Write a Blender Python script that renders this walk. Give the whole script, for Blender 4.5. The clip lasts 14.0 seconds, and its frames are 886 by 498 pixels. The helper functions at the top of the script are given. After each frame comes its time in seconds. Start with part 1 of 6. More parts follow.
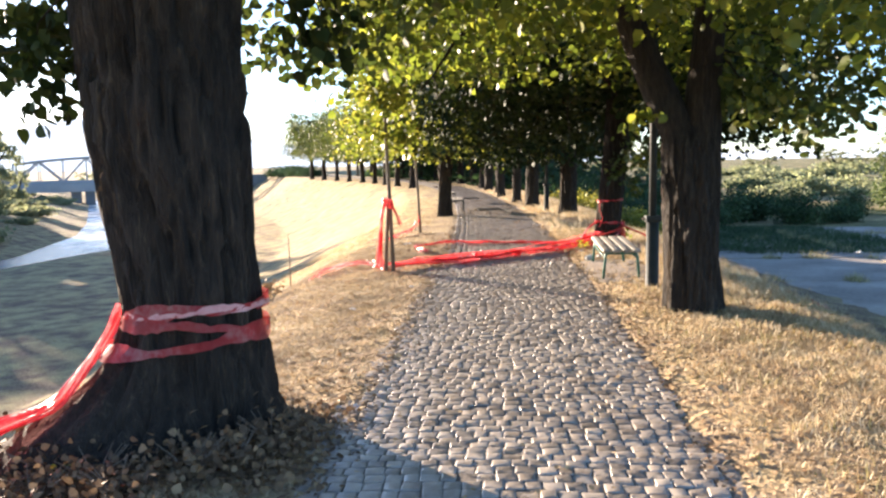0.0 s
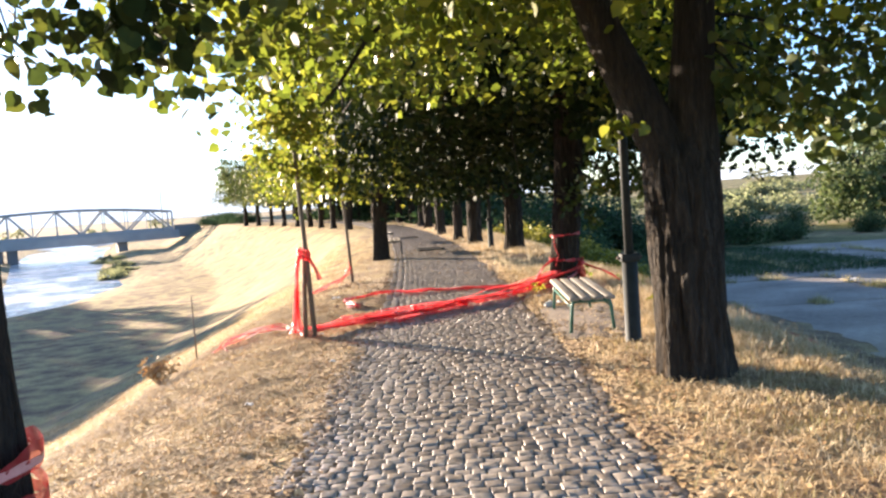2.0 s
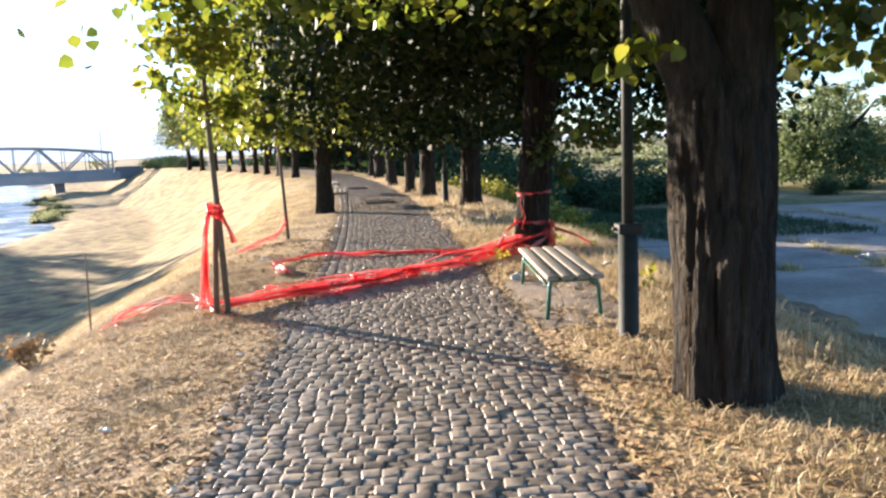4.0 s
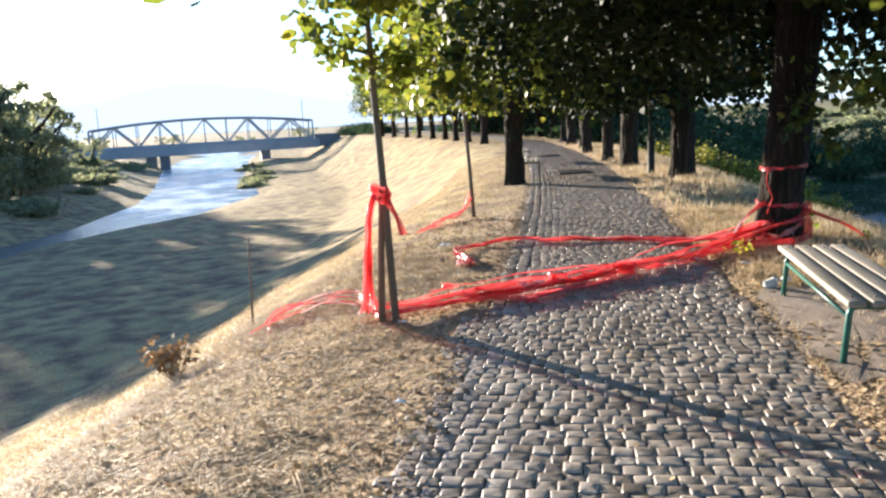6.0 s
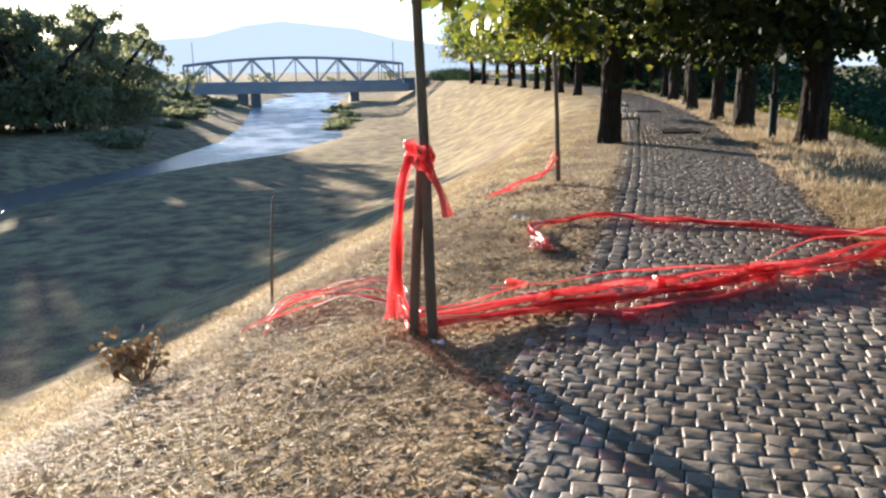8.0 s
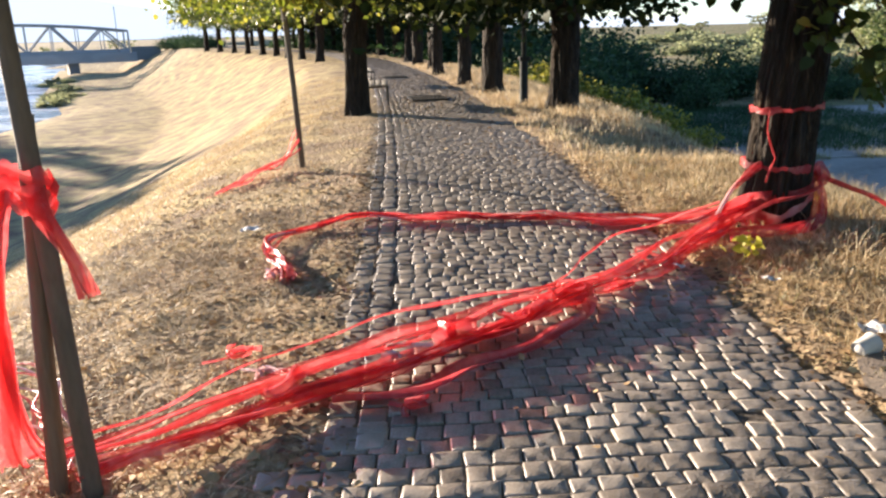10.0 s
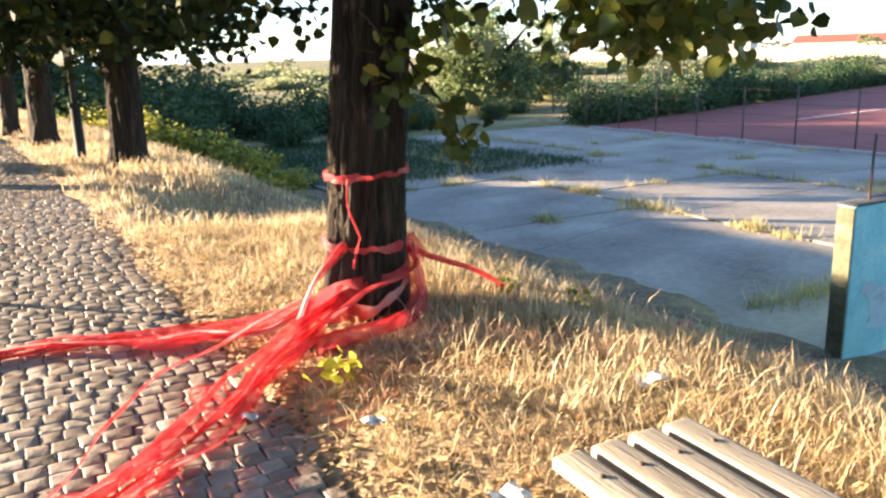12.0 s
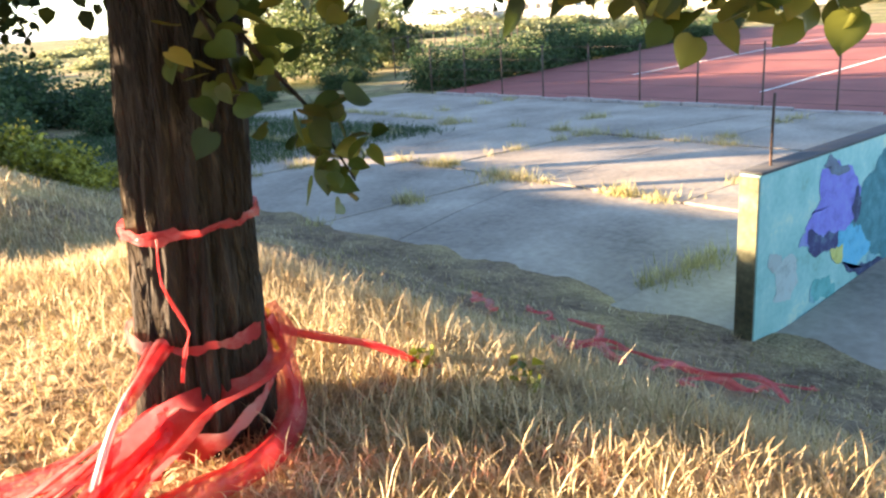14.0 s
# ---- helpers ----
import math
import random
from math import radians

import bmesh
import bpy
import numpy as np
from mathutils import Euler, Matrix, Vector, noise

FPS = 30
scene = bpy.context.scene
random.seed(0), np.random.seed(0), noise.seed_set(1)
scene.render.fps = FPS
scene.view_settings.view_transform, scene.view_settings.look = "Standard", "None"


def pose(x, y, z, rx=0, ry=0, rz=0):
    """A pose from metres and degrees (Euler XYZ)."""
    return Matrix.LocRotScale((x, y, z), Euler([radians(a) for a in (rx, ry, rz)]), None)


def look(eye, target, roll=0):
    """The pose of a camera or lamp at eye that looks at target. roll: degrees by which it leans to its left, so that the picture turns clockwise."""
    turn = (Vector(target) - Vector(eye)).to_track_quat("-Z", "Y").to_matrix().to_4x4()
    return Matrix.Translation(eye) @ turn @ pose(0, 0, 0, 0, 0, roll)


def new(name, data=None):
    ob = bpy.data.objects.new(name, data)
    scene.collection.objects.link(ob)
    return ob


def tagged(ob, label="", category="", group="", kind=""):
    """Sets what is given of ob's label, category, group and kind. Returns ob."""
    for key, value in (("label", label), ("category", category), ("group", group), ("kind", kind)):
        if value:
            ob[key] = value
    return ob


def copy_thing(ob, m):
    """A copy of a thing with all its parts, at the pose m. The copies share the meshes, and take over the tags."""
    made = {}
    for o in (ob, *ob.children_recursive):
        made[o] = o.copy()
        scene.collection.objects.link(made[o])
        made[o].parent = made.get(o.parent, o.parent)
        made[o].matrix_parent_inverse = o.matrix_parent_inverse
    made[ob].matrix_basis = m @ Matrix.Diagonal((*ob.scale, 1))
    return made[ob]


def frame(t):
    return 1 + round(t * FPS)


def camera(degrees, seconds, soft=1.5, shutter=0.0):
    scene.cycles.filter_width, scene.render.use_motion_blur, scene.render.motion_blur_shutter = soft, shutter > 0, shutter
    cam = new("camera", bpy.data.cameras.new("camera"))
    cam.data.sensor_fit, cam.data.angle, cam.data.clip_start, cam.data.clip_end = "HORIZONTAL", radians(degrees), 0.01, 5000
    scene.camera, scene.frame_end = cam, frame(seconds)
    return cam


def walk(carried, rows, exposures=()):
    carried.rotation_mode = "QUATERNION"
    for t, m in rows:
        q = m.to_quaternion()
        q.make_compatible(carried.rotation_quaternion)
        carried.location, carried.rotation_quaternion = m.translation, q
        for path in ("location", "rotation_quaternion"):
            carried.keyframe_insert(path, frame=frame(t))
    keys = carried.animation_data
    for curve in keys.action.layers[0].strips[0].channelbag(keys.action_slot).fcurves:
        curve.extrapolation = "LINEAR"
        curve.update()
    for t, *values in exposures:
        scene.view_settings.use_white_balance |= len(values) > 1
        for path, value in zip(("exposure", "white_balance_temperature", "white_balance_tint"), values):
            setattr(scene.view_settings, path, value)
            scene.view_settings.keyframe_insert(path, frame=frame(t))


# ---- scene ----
cam = camera(57.9, 14.0, soft=2.4)
PATH = [
    (0, (0.106, 0.094, 1.773), (-0.049, 2.077, 1.559), -1.0),
    (0.5, (0.1, 0.685, 1.774), (0.061, 2.679, 1.621), -2.0),
    (1, (0.121, 1.276, 1.741), (0.029, 3.268, 1.587), -1.9),
    (1.5, (0.112, 1.865, 1.743), (0.088, 3.856, 1.56), -1.9),
    (2, (0.124, 2.39, 1.763), (0.114, 4.386, 1.635), -4.0),
    (2.5, (0.186, 2.923, 1.737), (0.242, 4.914, 1.565), -1.8),
    (2.7, (0.222, 3.162, 1.721), (0.355, 5.154, 1.597), -2.4),
    (4.8, (0.131, 5.247, 1.752), (0.151, 7.221, 1.433), -2.1),
    (5, (0.117, 5.474, 1.757), (0.084, 7.45, 1.45), -2.0),
    (5.5, (0.007, 5.977, 1.752), (-0.059, 7.949, 1.427), -2.4),
    (6, (-0.055, 6.533, 1.739), (-0.416, 8.473, 1.418), -3.1),
    (6.5, (-0.185, 7.057, 1.715), (-0.697, 8.958, 1.363), -2.2),
    (7, (-0.234, 7.603, 1.669), (-0.899, 9.453, 1.3), -2.1),
    (7.5, (-0.265, 8.164, 1.669), (-0.982, 9.973, 1.209), -1.7),
    (7.7, (-0.281, 8.364, 1.648), (-0.944, 10.201, 1.216), -1.3),
    (9.8, (-0.562, 10.479, 1.583), (-0.646, 12.409, 1.068), -0.7),
    (10, (-0.502, 10.61, 1.587), (-0.473, 12.539, 1.059), -1.5),
    (10.5, (-0.376, 11.022, 1.614), (0.123, 12.898, 1.131), -0.6),
    (11, (-0.101, 11.412, 1.635), (0.484, 13.254, 1.121), 0.4),
    (11.5, (0.114, 11.799, 1.624), (0.896, 13.576, 1.146), -0.5),
    (12, (0.27, 12.178, 1.645), (1.205, 13.882, 1.174), -1.6),
    (12.5, (0.499, 12.59, 1.653), (1.472, 14.271, 1.177), -1.1),
    (13, (0.651, 13.017, 1.66), (1.753, 14.6, 1.129), -2.5),
    (13.5, (0.875, 13.405, 1.635), (1.972, 14.994, 1.111), -3.3),
    (14, (1.062, 13.785, 1.656), (2.285, 15.263, 1.091), -3.8),
]
walk(cam, [(t, look(eye, target, roll)) for t, eye, target, roll in PATH],
     [(0, 2.52, 6600, 18), (1.5, 2.58, 6600, 18), (2, 2.4, 6600, 18), (2.5, 2.16, 6500, 18), (5, 2.28, 6150, 13), (6.2, 1.97, 5900, 12), (7.5, 1.58, 5900, 12), (9.8, 1.88, 6300, 15), (10.5, 2.3, 6500, 16), (11, 2.68, 6700, 17), (12, 3.0, 7250, 18), (14, 3.4, 8250, 20)])

# ---- light ----
SUN_AZ, SUN_EL = radians(47.4), radians(8.7)      # to the left of +y, above the horizon
world = bpy.data.worlds.new("sky")
scene.world = world
world.use_nodes = True
wn, wl = world.node_tree.nodes, world.node_tree.links
sky = wn.new("ShaderNodeTexSky")
sky.sky_type, sky.sun_disc = "NISHITA", False
sky.sun_elevation, sky.sun_rotation = SUN_EL, -SUN_AZ
sky.dust_density, sky.air_density, sky.ozone_density = 0.3, 0.75, 3.0
wn["Background"].inputs[1].default_value = 0.1
wl.new(sky.outputs[0], wn["Background"].inputs[0])
sun = new("sun", bpy.data.lights.new("sun", "SUN"))
sun.data.energy, sun.data.angle, sun.data.color = 5.0, radians(0.6), (1.0, 0.86, 0.66)
toward = Vector((-math.sin(SUN_AZ) * math.cos(SUN_EL), math.cos(SUN_AZ) * math.cos(SUN_EL), math.sin(SUN_EL)))
sun.matrix_world = look(toward * 200, (0, 0, 0))

rng = np.random.default_rng(11)


# ---- materials ----
def mat(name, colours, scale=8.0, rough=0.8, bump=0.3, fine=60.0, metal=0.0, spread=0.5, random_per="", translucent=0.0, spec=0.5, stretch=(1, 1, 1), depth=.02, clear=None):
    """colours: from dark to light, mixed by a coarse and a fine noise; random_per: 'object' or 'island' shifts the brightness piece by piece."""
    m = bpy.data.materials.new(name)
    m.use_nodes = True
    n, l = m.node_tree.nodes, m.node_tree.links
    b = n["Principled BSDF"]
    tc = n.new("ShaderNodeTexCoord")
    mp = n.new("ShaderNodeMapping")
    mp.inputs["Scale"].default_value = stretch
    l.new(tc.outputs["Object"], mp.inputs["Vector"])
    a = n.new("ShaderNodeTexNoise")
    a.inputs["Scale"].default_value, a.inputs["Detail"].default_value = scale, 5
    f = n.new("ShaderNodeTexNoise")
    f.inputs["Scale"].default_value, f.inputs["Detail"].default_value = fine, 4
    for t in (a, f):
        l.new(mp.outputs[0], t.inputs["Vector"])
    mix = n.new("ShaderNodeMath")
    mix.operation = "MULTIPLY_ADD"
    l.new(f.outputs["Fac"], mix.inputs[0])
    mix.inputs[1].default_value = 0.45
    l.new(a.outputs["Fac"], mix.inputs[2])
    last = mix.outputs[0]
    if random_per:
        if random_per == "object":
            r = n.new("ShaderNodeObjectInfo").outputs["Random"]
        else:
            r = n.new("ShaderNodeNewGeometry").outputs["Random Per Island"]
        add = n.new("ShaderNodeMath")
        add.operation = "MULTIPLY_ADD"
        l.new(r, add.inputs[0])
        add.inputs[1].default_value = 0.5
        l.new(last, add.inputs[2])
        last = add.outputs[0]
        centre = 0.97
    else:
        centre = 0.72
    ramp = n.new("ShaderNodeValToRGB")
    e = ramp.color_ramp.elements
    k = len(colours)
    while len(e) < k:
        e.new(0.5)
    for i, c in enumerate(colours):
        e[i].position = min(1, max(0, centre * 0.75 + spread * (i / max(1, k - 1) - 0.5)))
        e[i].color = (*c, 1)
    sc = n.new("ShaderNodeMath")
    sc.operation = "MULTIPLY"
    sc.inputs[1].default_value = 0.75
    l.new(last, sc.inputs[0])
    l.new(sc.outputs[0], ramp.inputs[0])
    l.new(ramp.outputs[0], b.inputs["Base Color"])
    b.inputs["Roughness"].default_value, b.inputs["Metallic"].default_value = rough, metal
    b.inputs["Specular IOR Level"].default_value = spec
    if bump:
        bp = n.new("ShaderNodeBump")
        bp.inputs["Strength"].default_value, bp.inputs["Distance"].default_value = bump, depth
        l.new(last if not random_per else mix.outputs[0], bp.inputs["Height"])
        l.new(bp.outputs[0], b.inputs["Normal"])
    if translucent:
        tr = n.new("ShaderNodeBsdfTranslucent")
        ms = n.new("ShaderNodeMixShader")
        ms.inputs[0].default_value = translucent
        l.new(ramp.outputs[0], tr.inputs[0])
        l.new(b.outputs[0], ms.inputs[1])
        l.new(tr.outputs[0], ms.inputs[2])
        l.new(ms.outputs[0], n["Material Output"].inputs[0])
    if clear:
        tp = n.new("ShaderNodeBsdfTransparent")
        tp.inputs[0].default_value = (*clear, 1)
        mx = n.new("ShaderNodeMixShader")
        mx.inputs[0].default_value = .42
        l.new(n["Material Output"].inputs[0].links[0].from_socket, mx.inputs[1])
        l.new(tp.outputs[0], mx.inputs[2])
        l.new(mx.outputs[0], n["Material Output"].inputs[0])
    return m


M_COBBLE = mat("granite_cobble", [(.16, .131, .104), (.295, .246, .199), (.43, .366, .3)], 9, .4, .3, 90, random_per="island", spec=.6)
M_COBBLE_P = mat("granite_cobble_single", [(.16, .131, .104), (.295, .246, .199), (.43, .366, .3)], 9, .4, .3, 90, random_per="object", spec=.6)
M_BED = mat("joint_soil", [(.085, .066, .05), (.17, .138, .108)], 12, .95, .5, 120)
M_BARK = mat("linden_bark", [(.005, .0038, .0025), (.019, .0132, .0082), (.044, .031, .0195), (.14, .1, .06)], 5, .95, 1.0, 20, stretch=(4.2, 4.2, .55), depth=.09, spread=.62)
M_THINBARK = mat("young_bark", [(.09, .07, .05), (.2, .16, .12)], 8, .85, .4, 60, stretch=(1, 1, .3))
M_STAKE = mat("stake_wood", [(.12, .08, .05), (.27, .2, .14)], 6, .85, .4, 50, stretch=(2, 2, .2))
# One linden leaf in three tones; the crowns' shade is put into the colours.
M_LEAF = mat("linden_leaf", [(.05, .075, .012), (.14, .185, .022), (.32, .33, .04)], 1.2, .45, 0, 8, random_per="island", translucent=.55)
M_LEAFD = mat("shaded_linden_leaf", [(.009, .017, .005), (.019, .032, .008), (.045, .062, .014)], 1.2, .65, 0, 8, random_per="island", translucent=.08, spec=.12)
M_LEAFM = mat("half_shaded_linden_leaf", [(.03, .05, .012), (.075, .108, .02), (.19, .205, .035)], 1.2, .5, 0, 8, random_per="island", translucent=.32)
M_MEADOW = mat("meadow_tree_leaf", [(.045, .075, .024), (.1, .14, .042), (.2, .22, .085)], .4, .7, 0, 3, random_per="island", translucent=.35)
M_LEAFY = mat("young_leaf", [(.07, .098, .013), (.18, .22, .026), (.34, .31, .045)], 1.2, .45, 0, 8, random_per="island", translucent=.52)
M_BUSH = mat("bush_leaf", [(.016, .042, .016), (.04, .086, .028), (.078, .13, .045)], .5, .85, 0, 4, random_per="island", translucent=.25)
M_BUSHY = mat("yellow_bush_leaf", [(.13, .14, .02), (.3, .285, .034), (.48, .41, .06)], .5, .6, 0, 4, random_per="island", translucent=.35)
M_DRY = mat("dry_grass_blade", [(.36, .245, .125), (.6, .455, .26), (.8, .67, .44)], 1.5, .6, 0, 9, random_per="island", translucent=.3)
M_GREENBLADE = mat("green_grass_blade", [(.13, .115, .04), (.26, .225, .08), (.44, .36, .15)], 1.5, .6, 0, 9, random_per="island", translucent=.3)
M_THATCH = mat("brown_thatch", [(.23, .155, .082), (.46, .33, .185), (.68, .52, .31)], 1.5, .7, 0, 9, random_per="island", translucent=.15)
M_DEAD = mat("dead_leaf", [(.24, .14, .07), (.44, .29, .14), (.62, .46, .25)], 3, .8, .1, 40, random_per="island", translucent=.1)
M_TAPE = mat("red_tape", [(.68, .05, .06), (.83, .12, .13), (.93, .36, .35)], 4, .3, .35, 30, translucent=.5, clear=(1.0, .58, .55))
M_TAPEW = mat("white_tape", [(.68, .22, .22), (.8, .46, .44), (.86, .66, .64)], 3, .3, .3, 30, translucent=.3)
M_FILM = mat("pink_film", [(.5, .018, .028), (.7, .075, .085), (.82, .42, .4)], 3.5, .3, .25, 22, spread=.4, translucent=.35, clear=(1.0, .5, .48))
M_METAL = mat("dark_lamp_paint", [(.016, .019, .017), (.038, .042, .038)], 8, .65, .15, 70, spec=.25)
M_GREENPIPE = mat("green_pipe_paint", [(.014, .085, .064), (.028, .155, .115)], 10, .35, .1, 60)
M_SLAT = mat("weathered_slat", [(.15, .128, .1), (.265, .232, .185), (.38, .34, .28)], 4, .7, .4, 40, stretch=(3, .25, 3))
M_CONC = mat("pale_concrete", [(.2, .18, .16), (.33, .3, .27), (.42, .39, .35)], 3, .9, .4, 50)
M_SLAB = mat("yard_concrete", [(.11, .085, .062), (.235, .197, .152), (.345, .295, .23), (.46, .4, .31)], .45, .92, .5, 7, spread=.55, depth=.05)
M_ASPH = mat("old_asphalt", [(.05, .05, .05), (.1, .1, .1)], .6, .9, .3, 20)
M_CLAY = mat("red_clay", [(.17, .03, .022), (.26, .05, .036), (.34, .08, .055)], .4, .9, .2, 12)
M_WHITE = mat("white_line", [(.6, .58, .55), (.8, .78, .75)], 3, .7, .1, 30)
M_RUST = mat("rusty_iron", [(.05, .03, .025), (.12, .07, .05)], 8, .8, .3, 60)
# Steel colour lightened to carry the haze in front of the bridge.
M_BRIDGE = mat("hazed_bridge_steel", [(.29, .295, .285), (.39, .39, .37)], .6, .7, .1, 8)
M_BRIDGEC = mat("bridge_concrete", [(.16, .157, .15), (.25, .243, .232)], .5, .9, .1, 8)
M_IRON = mat("cast_iron", [(.014, .013, .012), (.035, .032, .028)], 12, .95, .5, 60, spec=.05)
M_WITHER = mat("withered_leaf", [(.06, .035, .018), (.17, .098, .048), (.34, .21, .105)], 3, .8, .1, 40, random_per="island", translucent=.1)
M_EARTH = mat("trodden_earth", [(.13, .1, .075), (.24, .185, .14), (.33, .27, .21)], 4, .95, .5, 60)
M_YELLOW = mat("yellow_leaf", [(.3, .27, .03), (.5, .44, .05), (.64, .56, .1)], 3, .5, 0, 20, random_per="island", translucent=.4)
M_PAPER = mat("crumpled_paper", [(.6, .58, .54), (.82, .8, .77)], 8, .7, .4, 60)
M_WALLFAR = mat("far_concrete_panel", [(.45, .4, .32), (.6, .55, .46)], .4, .9, .1, 6)
M_ROOF = mat("red_roof", [(.22, .07, .04), (.35, .12, .07)], 1, .8, .1, 9)
M_HILL = mat("hazed_glowing_hill", [(.40, .44, .46), (.46, .5, .52)], .002, 1, 0, .01, spec=0)
# Leaf colour paled to stand for haze over far trees and scrub.
M_FARLEAF = mat("hazed_far_leaf", [(.15, .18, .09), (.28, .3, .15), (.4, .39, .22)], .3, .7, 0, 3, random_per="island", translucent=.65)


def ground_material():
    """Dry turf: straw, thatch, bare soil and greener patches, greener on the low land to the right."""
    m = bpy.data.materials.new("dry_turf")
    m.use_nodes = True
    n, l = m.node_tree.nodes, m.node_tree.links
    b = n["Principled BSDF"]
    b.inputs["Roughness"].default_value, b.inputs["Specular IOR Level"].default_value = .95, .15
    tc = n.new("ShaderNodeTexCoord")

    def nz(s, d=5):
        t = n.new("ShaderNodeTexNoise")
        t.inputs["Scale"].default_value, t.inputs["Detail"].default_value = s, d
        l.new(tc.outputs["Object"], t.inputs["Vector"])
        return t.outputs["Fac"]

    def ramp(src, stops):
        r = n.new("ShaderNodeValToRGB")
        e = r.color_ramp.elements
        while len(e) < len(stops):
            e.new(.5)
        for el, (p, c) in zip(e, stops):
            el.position, el.color = p, (*c, 1)
        l.new(src, r.inputs[0])
        return r.outputs[0]

    def mixc(fac, a, c):
        x = n.new("ShaderNodeMix")
        x.data_type = "RGBA"
        l.new(fac, x.inputs[0])
        l.new(a, x.inputs[6])
        l.new(c, x.inputs[7])
        return x.outputs[2]

    straw = ramp(nz(26, 8), [(.3, (.22, .16, .07)), (.48, (.5, .38, .175)), (.7, (.68, .55, .29))])
    soil = ramp(nz(14, 8), [(.35, (.15, .1, .062)), (.65, (.34, .235, .15))])
    green = ramp(nz(9, 8), [(.3, (.07, .085, .03)), (.55, (.17, .17, .06)), (.75, (.33, .29, .13))])
    patch = ramp(nz(1.1, 6), [(.4, (0, 0, 0)), (.62, (1, 1, 1))])
    c = mixc(patch, straw, soil)
    sep = n.new("ShaderNodeSeparateXYZ")
    l.new(tc.outputs["Object"], sep.inputs[0])
    mr = n.new("ShaderNodeMapRange")
    mr.inputs[1].default_value, mr.inputs[2].default_value = 11.0, 24.0
    l.new(sep.outputs[0], mr.inputs[0])
    wob = n.new("ShaderNodeMath")
    wob.operation = "MULTIPLY"
    l.new(mr.outputs[0], wob.inputs[0])
    l.new(ramp(nz(.12, 3), [(.35, (.1, .1, .1)), (.6, (1, 1, 1))]), wob.inputs[1])
    c = mixc(wob.outputs[0], c, green)
    # trodden soil along both edges of the path
    ab = n.new("ShaderNodeMath")
    ab.operation = "ABSOLUTE"
    l.new(sep.outputs[0], ab.inputs[0])
    edge = n.new("ShaderNodeMapRange")
    edge.inputs[1].default_value, edge.inputs[2].default_value, edge.inputs[3].default_value, edge.inputs[4].default_value = 1.3, 3.3, 1.0, 0.0
    l.new(ab.outputs[0], edge.inputs[0])
    em = n.new("ShaderNodeMath")
    em.operation = "MULTIPLY"
    l.new(edge.outputs[0], em.inputs[0])
    l.new(ramp(nz(3.0, 6), [(.3, (.35, .35, .35)), (.6, (1, 1, 1))]), em.inputs[1])
    brown = ramp(nz(20, 8), [(.3, (.19, .128, .078)), (.5, (.38, .27, .17)), (.72, (.56, .43, .28))])
    c = mixc(em.outputs[0], c, brown)
    # bare brown soil on the worn right-hand slope
    worn = n.new("ShaderNodeMapRange")
    worn.inputs[1].default_value, worn.inputs[2].default_value = 3.4, 4.6
    l.new(sep.outputs[0], worn.inputs[0])
    low = n.new("ShaderNodeMapRange")
    low.inputs[1].default_value, low.inputs[2].default_value, low.inputs[3].default_value, low.inputs[4].default_value = 9.0, 12.0, 1.0, 0.0
    l.new(sep.outputs[0], low.inputs[0])
    both = n.new("ShaderNodeMath")
    both.operation = "MULTIPLY"
    l.new(worn.outputs[0], both.inputs[0])
    l.new(low.outputs[0], both.inputs[1])
    share = n.new("ShaderNodeMath")
    share.operation = "MULTIPLY"
    l.new(both.outputs[0], share.inputs[0])
    l.new(ramp(nz(.9, 6), [(.3, (.45, .45, .45)), (.6, (1, 1, 1))]), share.inputs[1])
    dirt = ramp(nz(7, 9), [(.3, (.075, .05, .032)), (.5, (.16, .11, .07)), (.72, (.27, .2, .125))])
    c = mixc(share.outputs[0], c, dirt)
    l.new(c, b.inputs["Base Color"])
    bp = n.new("ShaderNodeBump")
    bp.inputs["Strength"].default_value, bp.inputs["Distance"].default_value = .9, .09
    l.new(nz(15, 9), bp.inputs["Height"])
    l.new(bp.outputs[0], b.inputs["Normal"])
    return m


M_TURF = ground_material()


